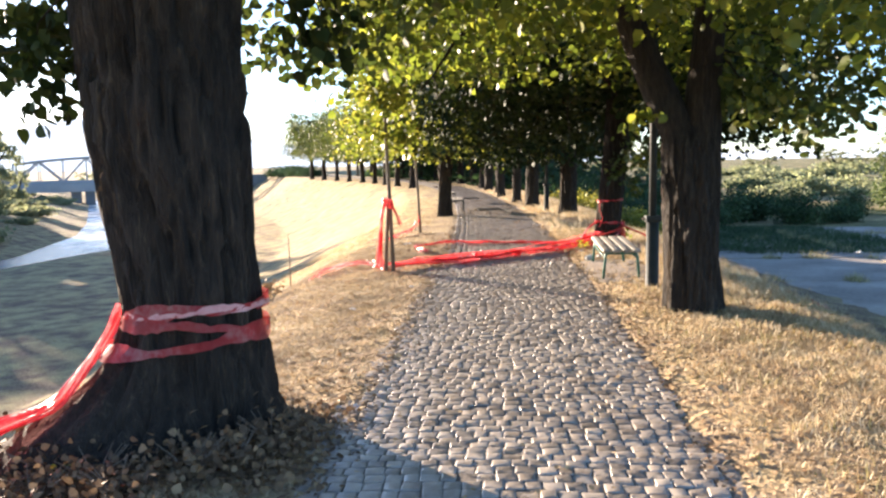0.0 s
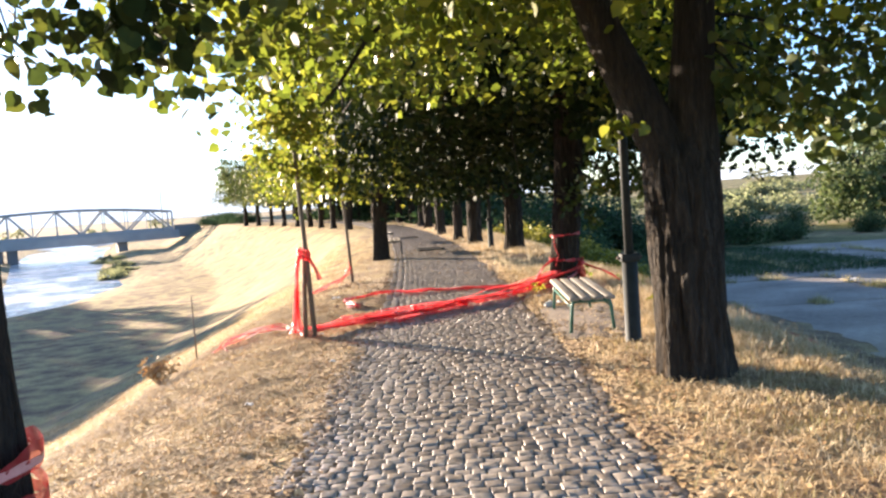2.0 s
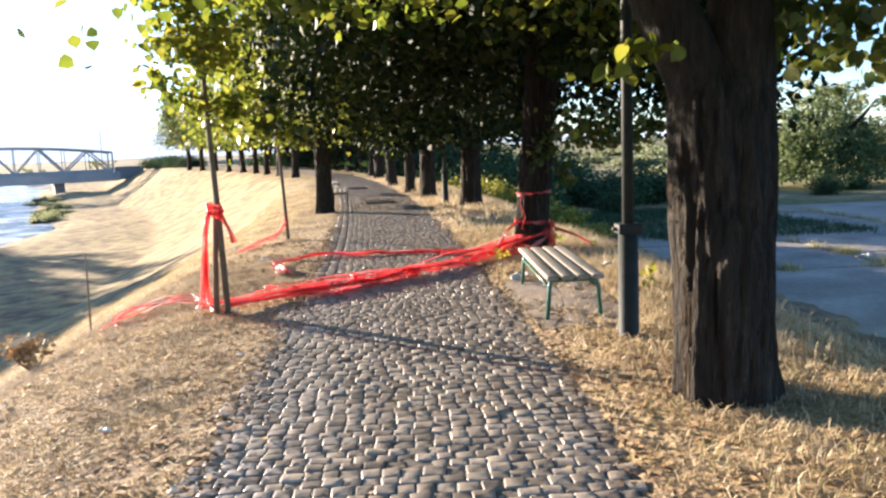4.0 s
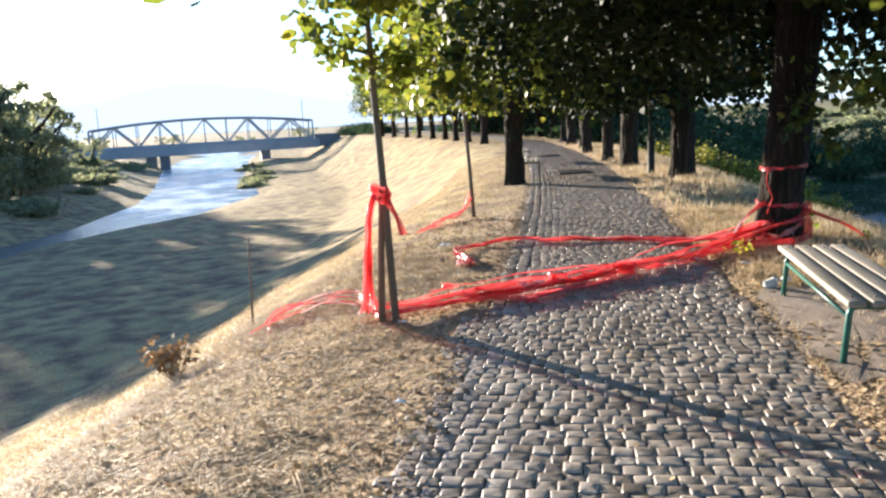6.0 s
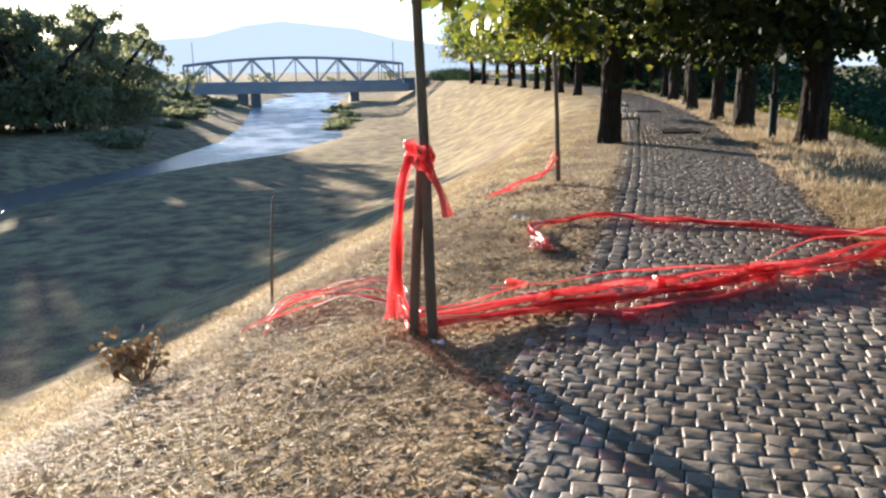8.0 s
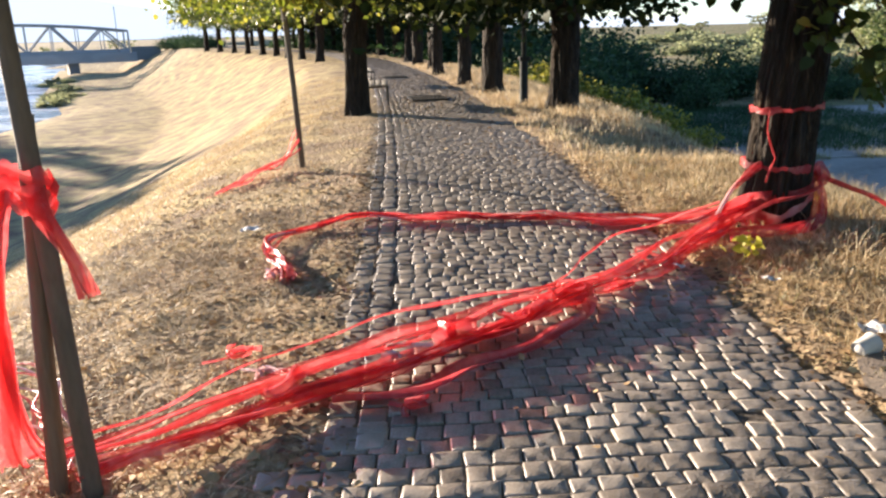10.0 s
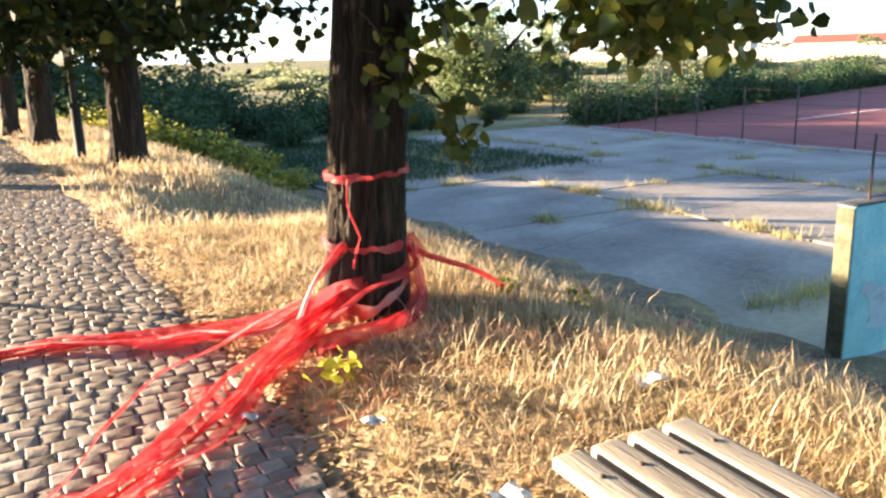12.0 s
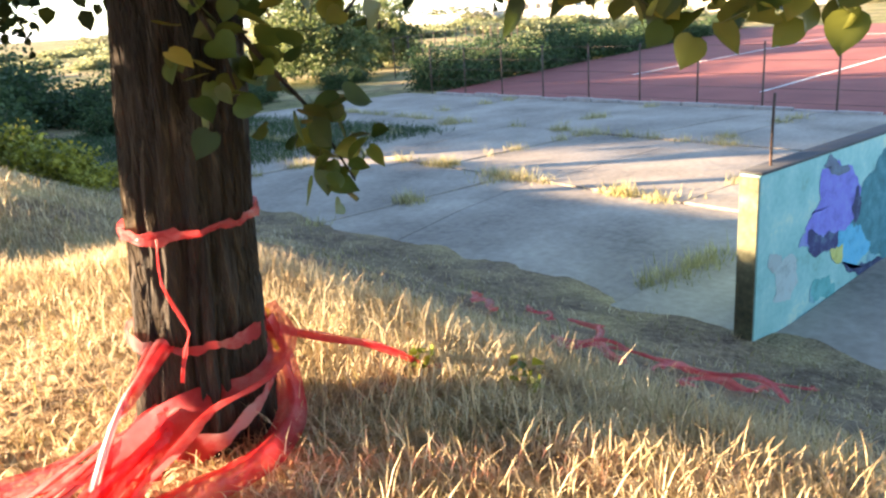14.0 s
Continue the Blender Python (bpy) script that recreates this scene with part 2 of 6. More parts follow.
def water_material():
    m = bpy.data.materials.new("river_water")
    m.use_nodes = True
    n, l = m.node_tree.nodes, m.node_tree.links
    b = n["Principled BSDF"]
    b.inputs["Base Color"].default_value = (.05, .06, .055, 1)
    b.inputs["Roughness"].default_value = .2
    tc = n.new("ShaderNodeTexCoord")
    t = n.new("ShaderNodeTexNoise")
    t.inputs["Scale"].default_value, t.inputs["Detail"].default_value = 2.2, 6
    l.new(tc.outputs["Object"], t.inputs["Vector"])
    bp = n.new("ShaderNodeBump")
    bp.inputs["Strength"].default_value, bp.inputs["Distance"].default_value = 1.0, .35
    l.new(t.outputs["Fac"], bp.inputs["Height"])
    l.new(bp.outputs[0], b.inputs["Normal"])
    # pale broken water over the shallows; its white also paints the bright sky's sheen
    fm = n.new("ShaderNodeTexNoise")
    fm.inputs["Scale"].default_value, fm.inputs["Detail"].default_value = .22, 8
    l.new(tc.outputs["Object"], fm.inputs["Vector"])
    rp = n.new("ShaderNodeValToRGB")
    rp.color_ramp.elements[0].position, rp.color_ramp.elements[0].color = .44, (.06, .07, .065, 1)
    rp.color_ramp.elements[1].position, rp.color_ramp.elements[1].color = .56, (.8, .78, .74, 1)
    up = n.new("ShaderNodeSeparateXYZ")
    l.new(tc.outputs["Object"], up.inputs[0])
    riffle_sheen = n.new("ShaderNodeMapRange")
    riffle_sheen.inputs[1].default_value, riffle_sheen.inputs[2].default_value = 48, 66
    l.new(up.outputs[1], riffle_sheen.inputs[0])
    sh = n.new("ShaderNodeMath")
    sh.operation = "MULTIPLY"
    l.new(fm.outputs["Fac"], sh.inputs[0])
    l.new(riffle_sheen.outputs[0], sh.inputs[1])
    l.new(sh.outputs[0], rp.inputs[0])
    l.new(rp.outputs[0], b.inputs["Base Color"])
    return m


M_WATER = water_material()


# ---- mesh helpers ----
class Geo:
    """Collects vertices and faces for one mesh."""

    def __init__(self):
        self.v, self.f = [], []

    def add(self, verts, faces):
        k = len(self.v)
        self.v.extend([tuple(p) for p in verts])
        self.f.extend([tuple(i + k for i in q) for q in faces])
        return self

    def box(self, x0, y0, z0, x1, y1, z1, bevel=0.0, m=None):
        b = min(bevel, (x1 - x0) / 3, (y1 - y0) / 3, (z1 - z0) / 3)
        if b <= 0:
            vs = [(x, y, z) for z in (z0, z1) for y in (y0, y1) for x in (x0, x1)]
            fs = [(0, 2, 3, 1), (4, 5, 7, 6), (0, 1, 5, 4), (2, 6, 7, 3), (0, 4, 6, 2), (1, 3, 7, 5)]
        else:
            bm = bmesh.new()
            bmesh.ops.create_cube(bm, size=1, matrix=Matrix.Translation(((x0 + x1) / 2, (y0 + y1) / 2, (z0 + z1) / 2)) @ Matrix.Diagonal((x1 - x0, y1 - y0, z1 - z0, 1)))
            bmesh.ops.bevel(bm, geom=list(bm.edges), offset=b, segments=2, profile=.6, affect="EDGES")
            bm.verts.index_update()
            vs = [v.co.copy() for v in bm.verts]
            fs = [[v.index for v in q.verts] for q in bm.faces]
            bm.free()
        if m is not None:
            vs = [m @ Vector(p) for p in vs]
        return self.add(vs, fs)

    def tube(self, pts, radii, sides=8, cap=True, rough=0.0, squash=1.0):
        pts = [Vector(p) for p in pts]
        if not hasattr(radii, "__len__"):
            radii = [radii] * len(pts)
        ring, up = [], Vector((0.31, 0.2, 0.93))
        k = len(self.v)
        for i, p in enumerate(pts):
            d = (pts[min(i + 1, len(pts) - 1)] - pts[max(i - 1, 0)]).normalized()
            if abs(d.dot(up)) > .97:
                up = Vector((1, .1, 0))
            s = d.cross(up).normalized()
            u = s.cross(d)
            up = u
            for j in range(sides):
                a = 2 * math.pi * j / sides
                r = radii[i] * (1 + rough * (noise.noise((math.cos(a) * 2.2 + pts[0].x, math.sin(a) * 2.2 + pts[0].y, p.z * .8))))
                self.v.append(tuple(p + s * (math.cos(a) * r) + u * (math.sin(a) * r * squash)))
        n = len(pts)
        for i in range(n - 1):
            for j in range(sides):
                a, b = k + i * sides + j, k + i * sides + (j + 1) % sides
                self.f.append((a, b, b + sides, a + sides))
        if cap:
            self.f.append(tuple(k + j for j in reversed(range(sides))))
            self.f.append(tuple(k + (n - 1) * sides + j for j in range(sides)))
        return self

    def mesh(self, name, material, smooth=True):
        me = bpy.data.meshes.new(name)
        me.from_pydata(self.v, [], self.f)
        me.materials.append(material)
        if smooth:
            me.polygons.foreach_set("use_smooth", [True] * len(me.polygons))
        me.update()
        return me


def mesh_np(name, verts, faces, material, smooth=False):
    """A mesh from arrays; faces: (n, k) indices."""
    me = bpy.data.meshes.new(name)
    verts, faces = np.asarray(verts, np.float32), np.asarray(faces, np.int32)
    n, k = faces.shape
    me.vertices.add(len(verts))
    me.vertices.foreach_set("co", verts.ravel())
    me.loops.add(n * k)
    me.loops.foreach_set("vertex_index", faces.ravel())
    me.polygons.add(n)
    me.polygons.foreach_set("loop_start", np.arange(0, n * k, k, dtype=np.int32))
    if smooth:
        me.polygons.foreach_set("use_smooth", np.ones(n, bool))
    me.materials.append(material)
    me.update(calc_edges=True)
    me.validate()
    return me


def thing(name, label, category, group="", m=None, kind=""):
    ob = new(name)
    if m is not None:
        ob.matrix_basis = m
    return tagged(ob, label, category, group, kind)


def part(name, geo, material, parent, label="", smooth=True):
    me = geo.mesh(name, material, smooth) if isinstance(geo, Geo) else geo
    ob = new(name, me)
    ob.parent = parent
    return tagged(ob, label)


def solo(name, geo, material, label, category, group="", kind="", smooth=True):
    me = geo.mesh(name, material, smooth) if isinstance(geo, Geo) else geo
    return tagged(new(name, me), label, category, group, kind)


# ---- the lie of the land ----
def xc(y):
    """The path's centre line: straight at first, then bending to the left."""
    d = np.clip(y, 8, 100) - 8
    return 0.2 - 0.0016 * d ** 2 - 5e-8 * d ** 4 - .38 * np.clip(np.asarray(y) - 100, 0, 80)


def river_edges(y):
    r = np.interp(y, [-60, 18, 25, 31, 38, 48, 56, 63, 80, 107, 155, 240], [-29.5, -31, -26.8, -26.4, -31, -33, -32, -30.2, -32, -46, -66, -100])
    l = np.interp(y, [-60, 20, 45, 56, 73, 90, 141, 240], [-31, -33.5, -34.2, -35, -40, -48, -75, -118])
    return l, r


def fnoise(x, y, s, seed=0.0):
    return (np.sin(x * s * 1.3 + 1.7 + seed) * np.sin(y * s * 1.1 + .6 + seed * 2) + .6 * np.sin(x * s * 2.7 + y * s * 1.9 + seed) + .4 * np.sin(y * s * 4.1 - x * s * 3.3 + seed * 3)) / 2


def height(x, y):
    x, y = np.asarray(x, float), np.asarray(y, float)
    u = x - xc(y)
    # far off, the crest widens on the river side
    wide = np.interp(y, [50, 105], [0, 4.2])
    ul = np.where(u < -1.3 - wide, u + wide, np.maximum(u, -1.3))
    left = np.interp(ul, [-60, -17, -11.5, -8.5, -4.2, -3.3, -2.3, -1.25, -1.06, -.95, 0], [-4.1, -4.0, -3.85, -2.75, -.62, -.2, -.025, .016, .004, -.05, -.05])
    right = np.interp(u, [0, .95, 1.06, 1.25, 1.8, 3.1, 3.65, 4.3, 8.4, 9.8, 10.9, 60], [-.05, -.05, .008, .024, .045, .04, -.07, -.42, -2.22, -2.43, -2.58, -2.62])
    z = np.where(u < 0, left, right)
    l, r = river_edges(y)
    chan = np.where(x > (l + r) / 2, np.interp(x - r, [-2, 0, 1.5, 4], [-1.1, -.35, .25, 1]), np.interp(l - x, [-2, 0, 1.5, 4], [-1.1, -.35, .25, 1]))
    inside = np.clip(chan, -1.2, 1)
    z = np.where(u < -12, np.where(inside < 1, -4.5 + inside * .45, z), z)
    beyond = np.clip((l - x - 3) / 6, 0, 1)
    z = np.where((u < -12) & (x < l), z + beyond * .9, z)
    rough = .02 * fnoise(x, y, 2.3) + .012 * fnoise(x, y, 6.1, 2)
    off = np.clip((np.abs(u) - 1.0) / .3, 0, 1)
    big = .25 * fnoise(x, y, .11, 1) * np.clip((-u - 5) / 10, 0, 1) * np.clip((x - r) / 6, 0, 1)
    toe = .07 * fnoise(x, y, .9, 3) * np.clip((u - 6) / 2, 0, 1) * np.clip((12 - u) / 2, 0, 1)
    dip = -.6 * np.clip((u - 1.6) / 1.2, 0, 1) * np.clip((6 - u) / 2, 0, 1) * np.clip(1.25 - np.abs(y - 22.1) / 1.9, 0, 1) ** 1.2
    return z + rough * off + big + toe + dip


def build_ground():
    us = np.concatenate([-np.geomspace(1800, 64, 16), np.arange(-60, -16, 1.4), np.arange(-16, -4, .5), np.arange(-4, 4.6, .18), np.arange(4.7, 11, .4), np.geomspace(11.4, 1800, 34)])
    ys = np.concatenate([-np.geomspace(600, 11, 12), np.arange(-10, 2, .8), np.arange(2, 24, .22), np.arange(24, 60, .7), np.arange(60, 175, 2.2), np.geomspace(178, 2400, 16)])
    U, Y = np.meshgrid(us, ys)
    X = U + xc(Y)
    Z = height(X, Y)
    nu, ny = len(us), len(ys)
    i = np.arange(nu * ny).reshape(ny, nu)
    f = np.stack([i[:-1, :-1], i[:-1, 1:], i[1:, 1:], i[1:, :-1]], -1).reshape(-1, 4)
    solo("ground", mesh_np("ground", np.stack([X, Y, Z], -1).reshape(-1, 3), f, M_TURF, True), None, "levee and floodplain of dry straw-coloured turf", "ground", kind="structure")


build_ground()


def build_river():
    ys = np.concatenate([np.arange(-60, 170, 5.0), [200, 240]])
    l, r = river_edges(ys)
    cols = np.linspace(0, 1, 7)
    X = (l - 1.5)[:, None] + (r - l + 3)[:, None] * cols[None]
    Y = np.repeat(ys[:, None], 7, 1)
    Z = np.full_like(X, -4.55)
    i = np.arange(X.size).reshape(X.shape)
    f = np.stack([i[:-1, :-1], i[:-1, 1:], i[1:, 1:], i[1:, :-1]], -1).reshape(-1, 4)
    solo("water", mesh_np("water", np.stack([X, Y, Z], -1).reshape(-1, 3), f, M_WATER, True), None, "shallow shining river between grassy banks", "river", kind="structure")


build_river()


def build_hill():
    az = np.radians(np.arange(-75, 76, 2.5))
    top = np.interp(np.degrees(az), [-75, -20, 5, 14, 20, 27, 33, 45, 75], [.6, .5, .6, 1.2, 2.3, 3.5, 2.4, 1.2, .8]) + .12 * np.sin(np.degrees(az) * .9)
    R = 2300
    bot = np.stack([-np.sin(az) * R, np.cos(az) * R, np.full_like(az, -30)], -1)
    mid = np.stack([-np.sin(az) * (R + 150), np.cos(az) * (R + 150), R * np.tan(np.radians(top * .6))], -1)
    tp = np.stack([-np.sin(az) * (R + 350), np.cos(az) * (R + 350), (R + 350) * np.tan(np.radians(top))], -1)
    v = np.concatenate([bot, mid, tp])
    n = len(az)
    f = [(i, i + 1, i + 1 + n, i + n) for i in range(n - 1)] + [(i + n, i + 1 + n, i + 1 + 2 * n, i + 2 * n) for i in range(n - 1)]
    # Distance haze is painted: pale colour plus a glow of its own.
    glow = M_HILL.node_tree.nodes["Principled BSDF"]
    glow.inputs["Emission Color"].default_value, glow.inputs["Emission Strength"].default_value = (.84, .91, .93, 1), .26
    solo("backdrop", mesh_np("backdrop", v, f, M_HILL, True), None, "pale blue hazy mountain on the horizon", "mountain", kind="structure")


build_hill()


# ---- leaves and trees ----
LEAF_V = np.array([(0, 0, 0), (-.47, .26, .08), (.47, .26, .08), (-.4, .66, .05), (.4, .66, .05), (0, 1.08, -.1), (0, .5, -.03)])
LEAF_F = np.array([(0, 6, 1), (0, 2, 6), (1, 6, 3), (2, 4, 6), (3, 6, 5), (4, 5, 6)])
SPRIG_V = np.array([(0, .5, -.03)] + [(x, y, .08 * abs(x) * 2 - .1 * max(0, y - .7)) for x, y in ((0, .06), (.2, -.02), (.4, .08), (.5, .28), (.49, .48), (.4, .68), (.25, .86), (.1, 1.0), (0, 1.12), (-.1, 1.0), (-.25, .86), (-.4, .68), (-.49, .48), (-.5, .28), (-.4, .08), (-.2, -.02))])
SPRIG_F = np.array([(0, i, i % 16 + 1) for i in range(1, 17)])
RHOMB_V = np.array([(0, 0, 0), (-.42, .45, .06), (.42, .45, .06), (0, 1.05, -.06)])
RHOMB_F = np.array([(0, 3, 1), (0, 2, 3)])


def scatter_leaves(name, pos, size, material, fine=True, droop=.7, r=None, flat=False):
    """One mesh of leaves that hang at pos; size: metres long."""
    r = r or rng
    n = len(pos)
    V, F = (SPRIG_V, SPRIG_F) if fine == 2 else (LEAF_V, LEAF_F) if fine else (RHOMB_V, RHOMB_F)
    d = r.normal(size=(n, 3))
    d[:, 2] = d[:, 2] * .6 - droop
    d /= np.linalg.norm(d, axis=1, keepdims=True)
    s = np.cross(d, r.normal(size=(n, 3)) + np.array([0, 0, .8]))
    s /= np.linalg.norm(s, axis=1, keepdims=True)
    if flat:
        d = d * (1, 1, .18)
        d /= np.linalg.norm(d, axis=1, keepdims=True)
        s = np.cross(d, r.normal(scale=.22, size=(n, 3)) + np.array([0, 0, 1]))
        s /= np.linalg.norm(s, axis=1, keepdims=True)
    u = np.cross(s, d)
    k = (size * r.uniform(.65, 1.25, n))[:, None, None]
    v = pos[:, None] + k * (V[None, :, 0:1] * s[:, None] + V[None, :, 1:2] * d[:, None] + V[None, :, 2:3] * u[:, None])
    f = F[None] + (np.arange(n) * len(V))[:, None, None]
    return mesh_np(name, v.reshape(-1, 3), f.reshape(-1, 3), material)


def limb_line(start, way, length, r, steps=6, rise=.25, wander=.18, floor=-9):
    pts, p, d = [np.array(start, float)], np.array(start, float), np.array(way, float)
    d /= np.linalg.norm(d)
    for _ in range(steps):
        d = d + r.normal(scale=wander, size=3) + np.array([0, 0, rise]) / steps
        d /= np.linalg.norm(d)
        p = p + d * length / steps
        if p[2] < floor:
            p[2], d[2] = floor, abs(d[2]) * .3
        pts.append(p.copy())
    return pts


def big_root(a, z, way):
    """Reach of one thick root that leaves the trunk below 0.85 m."""
    return .7 * np.clip((.85 - z) / .85, 0, 1.05) ** 1.45 * max(0, math.cos(a - way)) ** 2.5


def bark_trunk(pts, radii, sides=40, rings=16, flare=1.5, flare_h=.7, depth=.095, seed=0.0, root_to=None):
    """A trunk with root flare and rough upright bark ridges."""
    g = Geo()
    line = np.array(pts, float)
    zs = np.concatenate([np.linspace(line[0, 2], line[0, 2] + flare_h, 7)[:-1], np.linspace(line[0, 2] + flare_h, line[-1, 2], rings)])
    k = len(zs)
    for z in zs:
        cx, cy, rr = np.interp(z, line[:, 2], line[:, 0]), np.interp(z, line[:, 2], line[:, 1]), np.interp(z, line[:, 2], radii)
        h = max(0, 1 - (z - line[0, 2]) / flare_h)
        for j in range(sides):
            a = 2 * math.pi * j / sides
            ridge = depth * .8 * noise.noise((math.cos(a) * 2.5 + seed, math.sin(a) * 2.5, z * .9 + seed))
            ridge -= depth * .75 * max(0, 1 - 5 * abs(noise.noise((math.cos(a) * 6.5 + seed, math.sin(a) * 6.5, z * 1.1 + seed))))
            ridge -= depth * .4 * max(0, 1 - 5 * abs(noise.noise((math.cos(a) * 11, math.sin(a) * 11 + seed, z * 2.3))))
            root = h * h * (flare - 1) * (.65 + .5 * math.sin(a * 5 + seed * 7) + .3 * math.sin(a * 3 + seed))
            q = rr * (1 + ridge * 2.2 + max(0, root))
            if root_to is not None:
                q += big_root(a, z, root_to)
            g.v.append((cx + q * math.cos(a), cy + q * math.sin(a), z))
    for i in range(k - 1):
        for j in range(sides):
            a, b = i * sides + j, i * sides + (j + 1) % sides
            g.f.append((a, b, b + sides, a + sides))
    g.f.append(tuple((k - 1) * sides + j for j in range(sides)))
    return g


def linden(at, radius, fork=2.6, top=9.5, spread=3.6, low=2.3, leaves=9000, size=.115, fine=True, seed=0, label="", limbs=None, group="avenue trees", trunk_line=None, sag=.6, radii=None, stems=None, prune=0, material=None, flare=1.5, root_to=None, bare_right=None):
    """A tree of the avenue: trunk, main limbs, and a crown of hanging leaves in clumps along the boughs."""
    r = np.random.default_rng(seed + 100)
    t = thing("tree", label or "mature linden tree with dark furrowed bark and green crown", "tree", group, pose(*at))
    line = trunk_line or [(0, 0, -.15), (r.normal() * .04, r.normal() * .04, fork * .5), (r.normal() * .08, r.normal() * .08, fork + .15)]
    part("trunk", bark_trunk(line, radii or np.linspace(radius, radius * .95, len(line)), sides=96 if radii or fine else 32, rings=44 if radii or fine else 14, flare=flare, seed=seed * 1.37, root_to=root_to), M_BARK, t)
    end = np.array(line[-1]) - np.array([0, 0, .25])
    dirs = limbs or [(math.cos(a) * .75, math.sin(a) * .75, 1.0) for a in (np.arange(4) * 2 * math.pi / 4 + r.uniform(0, 6))]
    centres = []
    for di, d in enumerate(dirs):
        g = Geo()
        L = (top - fork) * r.uniform(.7, .95)
        pts = limb_line(end, d, L, r, 7, .5, .12)
        thick = radius * .62
        if stems:
            pts, thick = [np.array(p, float) for p in stems[di][1]], stems[di][0]
        g.tube(pts, thick + (.04 - thick) * np.linspace(0, 1, len(pts)) ** 2.2, 12, rough=.25)
        for _ in range(7):
            i = r.integers(4 if stems else 2, len(pts))
            a = r.uniform(0, 2 * math.pi)
            out = (math.cos(a), math.sin(a), r.uniform(-.15, .5))
            sub = limb_line(pts[i], out, spread * r.uniform(.5, 1.0), r, 6, -sag, .16, low)
            g.tube(sub, np.linspace(.05, .008, len(sub)), 5, cap=False)
            for q in sub[1:]:
                centres.append(q)
            for _ in range(2):
                j = r.integers(2, len(sub))
                tw = limb_line(sub[j], r.normal(size=3) * np.array([1, 1, .4]), .9, r, 3, -.9, .2, low - .1)
                g.tube(tw, [.012, .009, .006, .004], 4, cap=False)
                centres.extend(tw[1:])
        part("limb", g, M_BARK, t)
    c = np.array(centres)
    # a rounded shell of boughs below and outside, where the leaves hang
    m = leaves // 60
    a, w = r.uniform(0, 2 * math.pi, m), np.sqrt(r.uniform(.05, 1, m))
    lowz = low + (1 - w) * 1.3 + r.exponential(.9, m)
    shell = np.stack([np.cos(a) * w * spread, np.sin(a) * w * spread, lowz], -1)
    c = np.concatenate([c, shell, shell * np.array([.8, .8, 1]) + np.array([0, 0, 1.5])])
    c = c[(c[:, 2] > low - .1) & (c[:, 2] < top)]
    pick = c[r.integers(0, len(c), leaves)]
    pos = pick + r.normal(scale=(.3, .3, .22), size=(leaves, 3))
    w = pos + np.array(at)
    # boughs over the walk are pruned head-high
    cut = (np.abs(w[:, 0] - .1) < 2.0) & (w[:, 1] < 17) & (w[:, 2] < 2.9)
    if prune < 0:
        cut |= (w[:, 1] < at[1] - .4) & (w[:, 2] < -prune)
    if prune > 0:
        cut |= (w[:, 1] > at[1]) & (w[:, 2] < prune)
    if bare_right:
        cut |= (pos[:, 0] > bare_right[0]) & (pos[:, 2] < bare_right[1])
    part("crown", scatter_leaves("crown", pos[~cut], size, material or M_LEAF, fine, r=r), None, t)
    return t


def young_tree(at, height_top, low, width, leaves, seed, label, stake=True, lean=(0, 0)):
    r = np.random.default_rng(seed + 500)
    t = thing("young_tree", label, "tree", "", pose(*at))
    pts = [(0, 0, -.1), (lean[0] * .3, lean[1] * .3, 1.0), (lean[0] * .7, lean[1] * .7, 2.0), (lean[0], lean[1], 3.2), (lean[0] * 1.1, lean[1], height_top)]
    part("trunk", Geo().tube(pts, [.038, .033, .029, .023, .01], 9, rough=.15), M_THINBARK, t)
    g = Geo()
    centres = []
    for i in range(26):
        z = r.uniform(low, height_top - .3)
        f = 1 - .6 * (z - low) / (height_top - low)
        a = r.uniform(0, 2 * math.pi)
        x = np.interp(z, [p[2] for p in pts], [p[0] for p in pts])
        y = np.interp(z, [p[2] for p in pts], [p[1] for p in pts])
        b = limb_line((x, y, z), (math.cos(a), math.sin(a), .5), width * f * r.uniform(.6, 1.1), r, 5, -.5, .15)
        g.tube(b, np.linspace(.012, .003, len(b)), 4, cap=False)
        centres.extend(b[1:])
    part("limb", g, M_THINBARK, t)
    c = np.array(centres)
    pos = c[r.integers(0, len(c), leaves)] + r.normal(scale=.11, size=(leaves, 3))
    part("crown", scatter_leaves("crown", pos, .088, M_LEAFY, True, r=r), None, t)
    if stake:
        part("stake", Geo().tube([(-.135, .02, -.1), (-.1, .02, .6), (-.045, .03, 1.36)], [.033, .032, .03], 8, rough=.1), M_STAKE, t, "rough wooden support stake")
    return t


BIG = "huge old linden trunk with dark bark, wrapped in torn tape"
linden((-1.98, 5.4, 0), .43, fork=3.0, top=10, spread=3.0, low=2.95, leaves=14000, seed=1, label=BIG, flare=1.7, root_to=math.radians(200), prune=3.6,
       trunk_line=[(0, 0, -.2), (-.02, 0, .6), (-.06, 0, 1.2), (-.17, .02, 2.0), (-.2, .02, 3.1)], radii=[.46, .455, .45, .53, .56])
